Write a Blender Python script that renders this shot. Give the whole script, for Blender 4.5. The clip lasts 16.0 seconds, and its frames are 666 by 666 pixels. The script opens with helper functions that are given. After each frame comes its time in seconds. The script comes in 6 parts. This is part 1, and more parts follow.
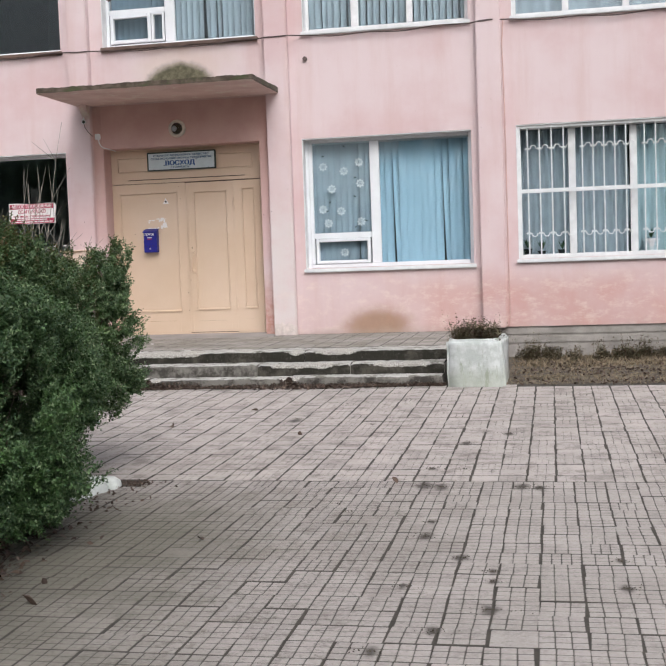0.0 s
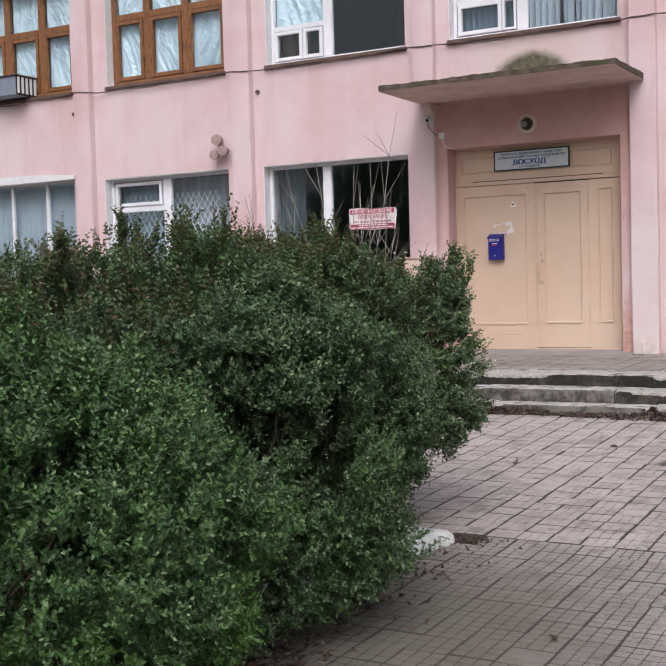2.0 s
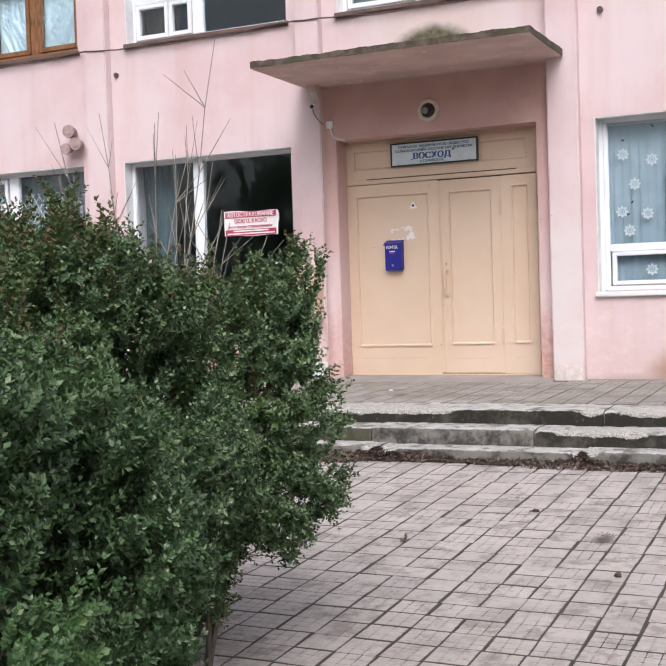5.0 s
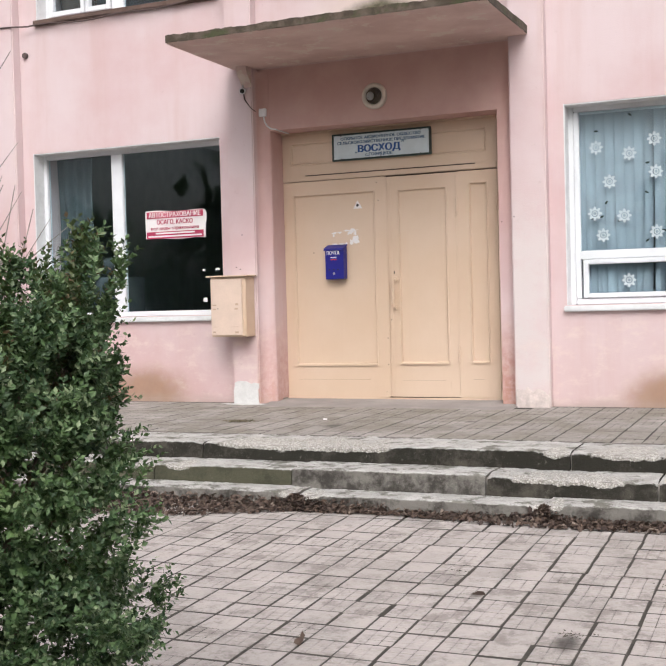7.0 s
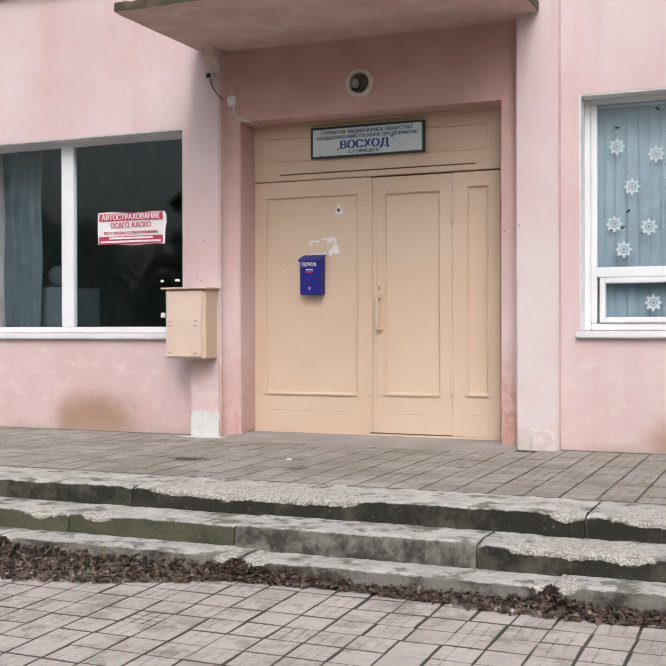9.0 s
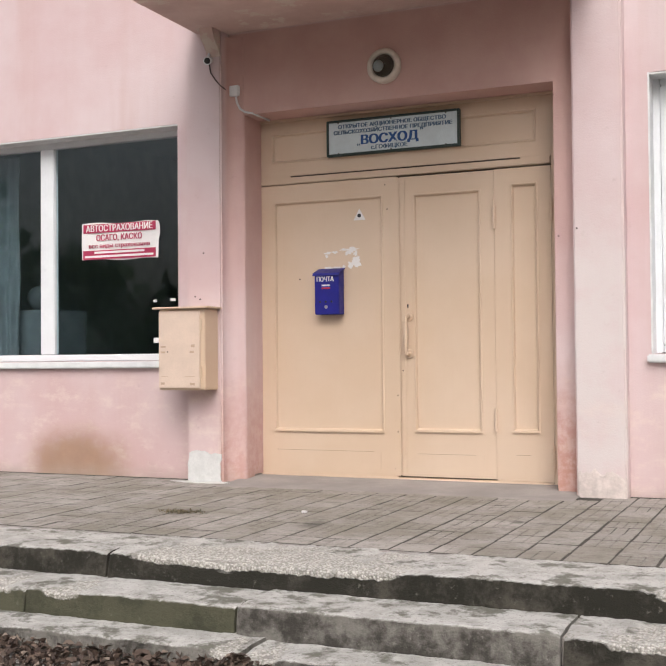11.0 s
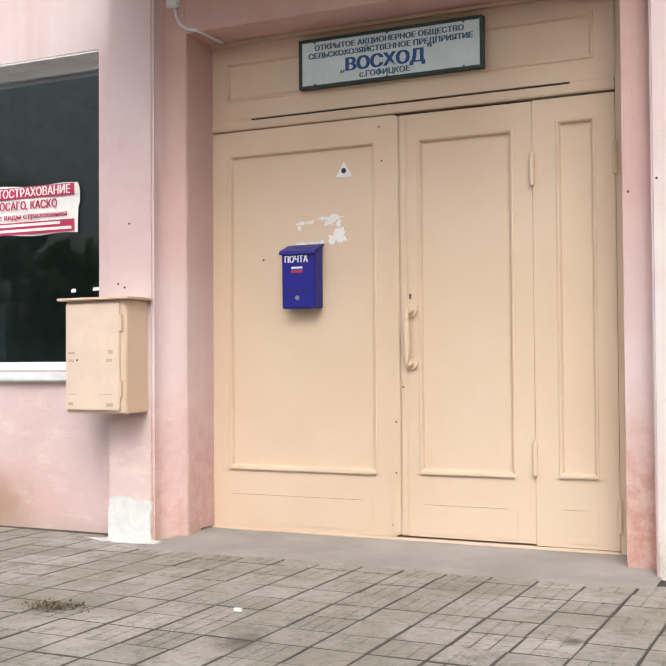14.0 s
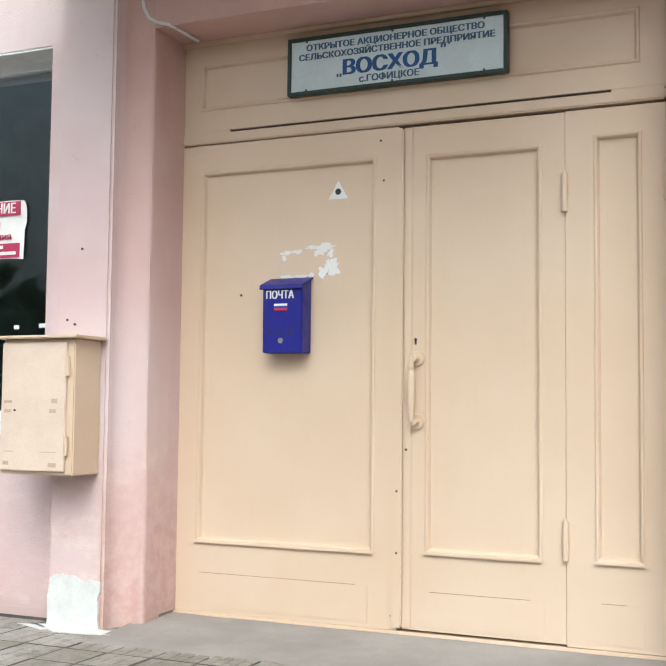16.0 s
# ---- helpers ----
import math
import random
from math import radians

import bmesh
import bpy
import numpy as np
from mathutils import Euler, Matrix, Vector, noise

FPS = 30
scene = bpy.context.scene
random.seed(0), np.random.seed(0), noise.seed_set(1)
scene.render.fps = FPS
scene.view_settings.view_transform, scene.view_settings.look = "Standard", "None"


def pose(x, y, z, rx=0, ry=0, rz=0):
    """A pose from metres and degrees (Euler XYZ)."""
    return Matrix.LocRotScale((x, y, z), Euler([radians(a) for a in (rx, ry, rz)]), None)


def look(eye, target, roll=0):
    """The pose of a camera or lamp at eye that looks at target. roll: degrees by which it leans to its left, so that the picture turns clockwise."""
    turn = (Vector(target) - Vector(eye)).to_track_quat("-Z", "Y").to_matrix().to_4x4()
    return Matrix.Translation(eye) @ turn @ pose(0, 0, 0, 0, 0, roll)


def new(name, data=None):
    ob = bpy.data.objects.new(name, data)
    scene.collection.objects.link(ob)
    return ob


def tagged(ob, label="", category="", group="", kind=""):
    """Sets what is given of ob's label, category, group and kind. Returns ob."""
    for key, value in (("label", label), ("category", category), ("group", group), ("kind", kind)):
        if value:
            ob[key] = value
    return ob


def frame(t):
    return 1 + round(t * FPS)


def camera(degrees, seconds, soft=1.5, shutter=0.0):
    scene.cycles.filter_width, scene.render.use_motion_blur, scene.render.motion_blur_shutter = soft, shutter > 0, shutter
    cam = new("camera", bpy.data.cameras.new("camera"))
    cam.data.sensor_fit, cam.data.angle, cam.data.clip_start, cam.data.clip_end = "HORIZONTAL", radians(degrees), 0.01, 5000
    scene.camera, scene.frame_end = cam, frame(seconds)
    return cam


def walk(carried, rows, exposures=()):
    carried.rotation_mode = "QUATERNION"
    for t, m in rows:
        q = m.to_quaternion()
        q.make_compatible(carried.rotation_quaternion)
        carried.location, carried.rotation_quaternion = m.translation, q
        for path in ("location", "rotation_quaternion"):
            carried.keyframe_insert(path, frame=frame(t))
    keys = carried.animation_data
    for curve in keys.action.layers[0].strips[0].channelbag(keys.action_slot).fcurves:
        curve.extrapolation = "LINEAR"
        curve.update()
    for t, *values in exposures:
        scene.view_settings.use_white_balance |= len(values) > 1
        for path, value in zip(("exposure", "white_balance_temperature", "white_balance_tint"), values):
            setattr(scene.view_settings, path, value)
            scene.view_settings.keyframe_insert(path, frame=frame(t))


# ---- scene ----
cam = camera(33.4, 16.0)
PATH = [
    (0, (6.098, -14.57, 1.353), (5.709, -12.612, 1.229), -2.0),
    (0.3, (6.033, -14.408, 1.333), (5.453, -12.497, 1.219), -2.2),
    (0.5, (6.006, -14.279, 1.321), (5.312, -12.406, 1.208), -2.4),
    (1, (5.878, -13.985, 1.361), (4.995, -12.195, 1.242), -1.9),
    (1.5, (5.695, -13.7, 1.395), (4.792, -11.919, 1.277), -1.6),
    (2, (5.641, -13.365, 1.397), (4.68, -11.614, 1.302), -1.6),
    (2.5, (5.547, -13.023, 1.372), (4.583, -11.273, 1.296), -1.2),
    (3, (5.396, -12.681, 1.377), (4.498, -10.895, 1.309), -0.9),
    (3.5, (5.337, -12.317, 1.375), (4.438, -10.531, 1.311), -1.7),
    (4, (5.243, -11.971, 1.359), (4.366, -10.174, 1.293), -1.8),
    (4.5, (5.1, -11.581, 1.376), (4.279, -9.759, 1.31), -1.7),
    (4.7, (5.074, -11.415, 1.355), (4.244, -9.597, 1.286), -1.9),
    (6.8, (4.842, -9.786, 1.357), (4.021, -7.964, 1.302), -1.8),
    (7, (4.791, -9.615, 1.373), (4.002, -7.778, 1.319), -1.5),
    (7.5, (4.72, -9.274, 1.368), (3.961, -7.424, 1.316), -1.4),
    (8, (4.678, -8.928, 1.372), (3.874, -7.097, 1.327), -1.6),
    (8.5, (4.559, -8.569, 1.334), (3.76, -6.736, 1.303), -0.5),
    (8.7, (4.517, -8.413, 1.332), (3.724, -6.577, 1.309), -0.2),
    (10.8, (3.845, -7.11, 1.259), (3.051, -5.275, 1.302), -0.2),
    (11, (3.827, -6.995, 1.277), (3.02, -5.165, 1.326), -0.5),
    (11.5, (3.661, -6.622, 1.27), (2.867, -4.788, 1.34), -0.4),
    (12, (3.573, -6.236, 1.257), (2.781, -4.401, 1.33), -0.8),
    (12.5, (3.526, -5.873, 1.273), (2.672, -4.066, 1.349), -1.1),
    (13, (3.378, -5.5, 1.295), (2.55, -3.681, 1.362), -0.0),
    (13.5, (3.302, -5.121, 1.273), (2.476, -3.3, 1.328), -0.1),
    (14, (3.217, -4.84, 1.327), (2.353, -3.037, 1.379), -0.4),
    (14.5, (3.011, -4.573, 1.339), (2.183, -2.754, 1.399), -0.2),
    (15, (2.955, -4.315, 1.322), (2.126, -2.497, 1.407), 0.1),
    (15.5, (2.864, -4.152, 1.347), (2.024, -2.34, 1.468), 0.9),
    (16, (2.754, -4.07, 1.37), (1.941, -2.248, 1.504), 0.6),
]
EXPOSURES = [(0, 0.0, 6250, 9), (1, 0.08, 6250, 11), (2, -0.12, 6250, 16), (3, -0.12, 6250, 18), (4, 0.22, 6200, 14), (4.5, 0.22, 6150, 13), (7, 0.19, 6350, 10), (8.5, 0.04, 6350, 10), (11, 0.08, 6500, 10), (13, 0.25, 6500, 9), (15, 0.42, 6200, 2), (16, 0.42, 6000, -1)]
walk(cam, [(t, look(eye, target, roll)) for t, eye, target, roll in PATH], EXPOSURES)

# ---- world and light: overcast winter day ----
world = bpy.data.worlds.new("overcast")
scene.world = world
world.use_nodes = True
wn, wl = world.node_tree.nodes, world.node_tree.links
sky = wn.new("ShaderNodeTexSky")
sky.sky_type = "NISHITA"
sky.sun_disc = False
sky.sun_elevation = radians(47)
sky.sun_rotation = radians(160)
sky.air_density, sky.dust_density, sky.ozone_density = 1.0, 7.0, 1.0
desat = wn.new("ShaderNodeHueSaturation")
desat.inputs["Saturation"].default_value = 0.42
wl.new(sky.outputs[0], desat.inputs["Color"])
wl.new(desat.outputs[0], wn["Background"].inputs[0])
wn["Background"].inputs[1].default_value = 0.15
sun_data = bpy.data.lights.new("sun", "SUN")
sun_data.energy, sun_data.angle, sun_data.color = 0.95, radians(38), (1.0, 0.985, 0.97)
sun = new("sun", sun_data)
sun.matrix_world = look((10, -14.5, 17), (1, 0, 0))


# ---- materials ----
class Nodes:
    """Short ways to wire a Principled material."""

    def __init__(self, name, rough=0.7, metal=0.0):
        self.m = bpy.data.materials.new(name)
        self.m.use_nodes = True
        self.n, self.l = self.m.node_tree.nodes, self.m.node_tree.links
        self.b = self.n["Principled BSDF"]
        self.b.inputs["Roughness"].default_value = rough
        self.b.inputs["Metallic"].default_value = metal
        self.co = self.n.new("ShaderNodeTexCoord").outputs["Object"]

    def put(self, socket, value):
        if isinstance(value, bpy.types.NodeSocket):
            self.l.new(value, socket)
        elif isinstance(value, tuple) and len(value) == 3 and socket.type == "RGBA":
            socket.default_value = (*value, 1)
        else:
            socket.default_value = value

    def stretch(self, sx, sy, sz):
        k = self.n.new("ShaderNodeMapping")
        self.l.new(self.co, k.inputs[0])
        k.inputs["Scale"].default_value = (sx, sy, sz)
        return k.outputs[0]

    def noise(self, scale, detail=4, rough=0.6, co=None):
        k = self.n.new("ShaderNodeTexNoise")
        self.l.new(co or self.co, k.inputs["Vector"])
        k.inputs["Scale"].default_value, k.inputs["Detail"].default_value, k.inputs["Roughness"].default_value = scale, detail, rough
        return k.outputs["Fac"]

    def ramp(self, value, a, b, lo=0.0, hi=1.0):
        k = self.n.new("ShaderNodeMapRange")
        k.interpolation_type = "SMOOTHSTEP"
        for i, v in enumerate((value, a, b, lo, hi)):
            self.put(k.inputs[i], v)
        return k.outputs[0]

    def math(self, op, a, b=0.0):
        k = self.n.new("ShaderNodeMath")
        k.operation = op
        self.put(k.inputs[0], a), self.put(k.inputs[1], b)
        return k.outputs[0]

    def mix(self, fac, a, b):
        k = self.n.new("ShaderNodeMix")
        k.data_type = "RGBA"
        self.put(k.inputs["Factor"], fac), self.put(k.inputs[6], a), self.put(k.inputs[7], b)
        return k.outputs[2]

    def spot(self, centre, radius, edge=0.35, wob=0.5, scale=4, co=None):
        """A stain with a ragged outline round a centre."""
        s = self.n.new("ShaderNodeVectorMath")
        s.operation = "SUBTRACT"
        self.l.new(co or self.co, s.inputs[0])
        s.inputs[1].default_value = centre
        d = self.n.new("ShaderNodeVectorMath")
        d.operation = "DIVIDE"
        self.l.new(s.outputs[0], d.inputs[0])
        d.inputs[1].default_value = radius
        le = self.n.new("ShaderNodeVectorMath")
        le.operation = "LENGTH"
        self.l.new(d.outputs[0], le.inputs[0])
        w = self.math("ADD", le.outputs["Value"], self.math("MULTIPLY", self.math("SUBTRACT", self.noise(scale, 5, 0.6, co), 0.5), wob))
        return self.ramp(w, 1.0, edge)

    def axis(self, i):
        k = self.n.new("ShaderNodeSeparateXYZ")
        self.l.new(self.co, k.inputs[0])
        return k.outputs[i]

    def colour(self, c):
        self.put(self.b.inputs["Base Color"], c)
        return self

    def rough(self, r):
        self.put(self.b.inputs["Roughness"], r)
        return self

    def bump(self, height, strength=0.3, dist=0.01):
        k = self.n.new("ShaderNodeBump")
        k.inputs["Strength"].default_value, k.inputs["Distance"].default_value = strength, dist
        self.l.new(height, k.inputs["Height"])
        self.l.new(k.outputs[0], self.b.inputs["Normal"])
        return self

    def any_random(self):
        """A number for each object and each separate piece of a joined mesh."""
        a = self.n.new("ShaderNodeObjectInfo").outputs["Random"]
        b = self.n.new("ShaderNodeNewGeometry").outputs["Random Per Island"]
        return self.math("FRACT", self.math("ADD", a, b))


def plain(name, base, rough=0.6, metal=0.0, vary=0.12, scale=6.0, bump=0.0, fine=120.0):
    k = Nodes(name, rough, metal)
    lo = tuple(c * (1 - vary) for c in base)
    hi = tuple(min(1, c * (1 + vary)) for c in base)
    c = k.mix(k.ramp(k.noise(scale, 6), 0.3, 0.7), lo, hi)
    c = k.mix(k.ramp(k.noise(fine, 3), 0.35, 0.75, 0.0, 0.35), c, tuple(x * 0.8 for x in base))
    k.colour(c).rough(k.ramp(k.noise(scale * 3, 4), 0.2, 0.8, max(0.02, rough - 0.1), min(1, rough + 0.1)))
    if bump:
        k.bump(k.noise(fine, 5), bump, 0.004)
    return k.m


def stucco():
    k = Nodes("pink_stucco", 0.92)
    base, pale, deep = (0.59, 0.425, 0.43), (0.655, 0.54, 0.55), (0.54, 0.335, 0.31)
    c = k.mix(k.ramp(k.noise(0.7, 5), 0.3, 0.62), base, pale)
    c = k.mix(k.ramp(k.noise(1.1, 6, 0.65, k.stretch(2.6, 2.6, 0.25)), 0.45, 0.75, 0.0, 0.5), c, (0.56, 0.39, 0.37))
    low = k.ramp(k.math("ADD", k.axis(2), k.math("MULTIPLY", k.noise(1.6, 5), 0.9)), 2.0, 1.05)
    c = k.mix(k.math("MULTIPLY", low, 0.28), c, deep)
    right_low = k.math("MULTIPLY", k.ramp(k.axis(0), 3.6, 4.9), k.ramp(k.axis(2), 1.3, 0.9))
    c = k.mix(k.math("MULTIPLY", right_low, k.ramp(k.noise(1.8, 4), 0.3, 0.65, 0.15, 0.6)), c, (0.53, 0.29, 0.245))
    # salt bloom and scuffed patches under the sills
    bloom = k.math("MULTIPLY", k.ramp(k.noise(4.2, 8, 0.72, k.stretch(1, 1, 1.8)), 0.47, 0.70), k.ramp(k.axis(2), 1.35, 1.0))
    c = k.mix(k.math("MULTIPLY", bloom, 0.75), c, (0.70, 0.58, 0.53))
    # damp stains where water splashes off the paving
    for x in (-1.41, 3.82):
        c = k.mix(k.math("MULTIPLY", k.spot((x, 0.0, 0.50), (0.62, 1.0, 0.36), 0.35, 0.5, 4.5), 0.88), c, k.mix(k.noise(9, 5), (0.40, 0.235, 0.15), (0.26, 0.165, 0.11)))
    c = k.mix(k.ramp(k.math("ADD", k.axis(2), k.math("MULTIPLY", k.noise(3, 6), 0.25)), 0.66, 0.5, 0.0, 0.6), c, (0.42, 0.33, 0.28))
    # the pilaster beside the door has lost most of its paint
    worn = k.math("MULTIPLY", k.math("MULTIPLY", k.ramp(k.axis(0), 2.41, 2.43), k.ramp(k.axis(0), 2.75, 2.735)), k.math("MULTIPLY", k.ramp(k.axis(1), -0.05, -0.08), k.ramp(k.axis(2), 2.9, 1.6)))
    c = k.mix(k.math("MULTIPLY", worn, k.ramp(k.noise(4, 6, 0.65), 0.3, 0.6, 0.35, 0.85)), c, (0.64, 0.58, 0.57))
    # the recess over the door turns a browner, darker salmon towards the top
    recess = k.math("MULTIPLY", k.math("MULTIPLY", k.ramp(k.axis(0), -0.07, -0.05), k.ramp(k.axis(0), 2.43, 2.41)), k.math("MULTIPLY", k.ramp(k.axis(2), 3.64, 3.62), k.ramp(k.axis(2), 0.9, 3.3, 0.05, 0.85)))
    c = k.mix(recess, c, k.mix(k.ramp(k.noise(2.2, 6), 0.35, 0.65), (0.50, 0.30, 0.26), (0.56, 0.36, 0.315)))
    c = k.mix(k.math("MULTIPLY", k.spot((1.2, 0.0, 4.12), (1.1, 1.0, 0.42), 0.2, 0.9, 3), 0.45), c, (0.60, 0.50, 0.42))
    # rising damp has turned the foot of the door reveals rusty
    foot = k.math("MULTIPLY", k.math("MULTIPLY", k.ramp(k.axis(0), -0.10, -0.07), k.ramp(k.axis(0), 2.44, 2.42)), k.ramp(k.math("ADD", k.axis(2), k.math("MULTIPLY", k.noise(5, 5), 0.7)), 1.75, 0.95))
    c = k.mix(k.math("MULTIPLY", foot, k.ramp(k.axis(0), 1.0, 2.2, 0.5, 0.85)), c, k.mix(k.ramp(k.noise(13, 6, 0.7), 0.4, 0.62), (0.46, 0.23, 0.175), (0.56, 0.36, 0.32)))
    # algae over the canopy
    c = k.mix(k.math("MULTIPLY", k.math("MULTIPLY", k.spot((1.2, 0.0, 3.74), (0.60, 1.0, 0.47), 0.72, 0.22, 7), k.ramp(k.axis(2), 3.66, 3.72)), 0.97), c, k.mix(k.ramp(k.noise(12, 6, 0.7), 0.35, 0.65), (0.055, 0.055, 0.028), (0.14, 0.125, 0.075)))
    # grime below sills
    c = k.mix(k.math("MULTIPLY", k.ramp(k.noise(14, 6, 0.7), 0.62, 0.74), 0.25), c, (0.36, 0.25, 0.23))
    k.colour(c)
    h = k.math("ADD", k.math("MULTIPLY", k.noise(3.2, 4), 3.0), k.noise(90, 6))
    k.bump(h, 0.3, 0.006)
    return k.m


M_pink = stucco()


def canopy_under():
    k = Nodes("canopy_paint", 0.9)
    c = k.mix(k.ramp(k.noise(2.2, 6), 0.35, 0.65), (0.53, 0.39, 0.355), (0.62, 0.48, 0.44))
    c = k.mix(k.ramp(k.noise(4.5, 8, 0.7), 0.57, 0.60, 0.0, 0.8), c, (0.62, 0.55, 0.48))
    k.colour(c).bump(k.noise(25, 7), 0.5, 0.008)
    return k.m


def mossy_concrete():
    k = Nodes("mossy_concrete", 0.95)
    c = k.mix(k.ramp(k.noise(9, 6), 0.4, 0.62), (0.06, 0.045, 0.032), (0.115, 0.09, 0.07))
    c = k.mix(k.ramp(k.noise(3.5, 6), 0.5, 0.62), c, (0.06, 0.065, 0.03))
    k.colour(c).bump(k.noise(45, 6), 0.8, 0.01)
    return k.m


def step_stone_material(name, dark, mid, light, share):
    k = Nodes(name, 0.95)
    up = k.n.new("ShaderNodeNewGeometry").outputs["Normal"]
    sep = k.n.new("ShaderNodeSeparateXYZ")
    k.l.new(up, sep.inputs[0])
    # weathered pale treads; risers carry dark lichen and shade put into the colour
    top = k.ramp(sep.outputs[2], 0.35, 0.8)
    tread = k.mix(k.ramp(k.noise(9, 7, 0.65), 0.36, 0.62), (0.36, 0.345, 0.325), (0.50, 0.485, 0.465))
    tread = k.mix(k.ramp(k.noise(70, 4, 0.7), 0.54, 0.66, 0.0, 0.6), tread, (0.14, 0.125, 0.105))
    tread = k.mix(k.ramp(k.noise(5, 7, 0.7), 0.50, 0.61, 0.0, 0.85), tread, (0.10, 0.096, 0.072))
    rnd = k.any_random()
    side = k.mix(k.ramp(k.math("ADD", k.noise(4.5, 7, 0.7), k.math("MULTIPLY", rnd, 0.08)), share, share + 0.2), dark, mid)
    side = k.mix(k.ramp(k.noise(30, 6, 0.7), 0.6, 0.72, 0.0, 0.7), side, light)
    # where the skin has spalled off, pale pebbles show in a darker matrix
    raw = k.n.new("ShaderNodeAttribute")
    raw.attribute_name = "raw"
    v = k.n.new("ShaderNodeTexVoronoi")
    k.l.new(k.co, v.inputs["Vector"])
    v.inputs["Scale"].default_value = 95
    sepc = k.n.new("ShaderNodeSeparateColor")
    k.l.new(v.outputs["Color"], sepc.inputs[0])
    pebble = k.mix(k.ramp(sepc.outputs[0], 0.1, 0.9), (0.40, 0.38, 0.35), (0.64, 0.61, 0.57))
    pebble = k.mix(k.ramp(v.outputs["Distance"], 0.40, 0.75, 0.0, 0.7), pebble, (0.21, 0.195, 0.165))
    bare = k.ramp(k.math("ADD", raw.outputs["Fac"], k.math("MULTIPLY", k.math("SUBTRACT", k.noise(26, 5), 0.5), 0.9)), 0.4, 0.6, 0.0, 0.85)
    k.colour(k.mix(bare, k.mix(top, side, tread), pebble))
    fine = k.math("ADD", k.noise(22, 6), k.math("MULTIPLY", k.noise(110, 5), 0.5))
    k.bump(k.math("ADD", fine, k.math("MULTIPLY", bare, k.math("SUBTRACT", 1.0, v.outputs["Distance"]))), 0.9, 0.010)
    return k.m


# places where wet dirt and moss gather in the paving
SPOTS = ((5.44, -8.73, 0.05), (5.44, -9.05, 0.075), (5.65, -9.44, 0.065), (5.81, -9.66, 0.04), (5.44, -9.91, 0.04), (5.83, -10.21, 0.07), (5.63, -10.48, 0.055), (5.43, -10.72, 0.05), (6.38, -9.88, 0.055), (5.29, -7.28, 0.05), (6.38, -9.44, 0.04), (5.30, -7.79, 0.10), (5.40, -7.82, 0.09), (5.89, -7.81, 0.09), (6.0, -7.84, 0.07), (5.75, -5.98, 0.07), (5.45, -6.37, 0.07), (5.82, -9.81, 0.04), (0.47, -1.52, 0.12), (1.36, -1.67, 0.13), (2.35, -1.25, 0.07))


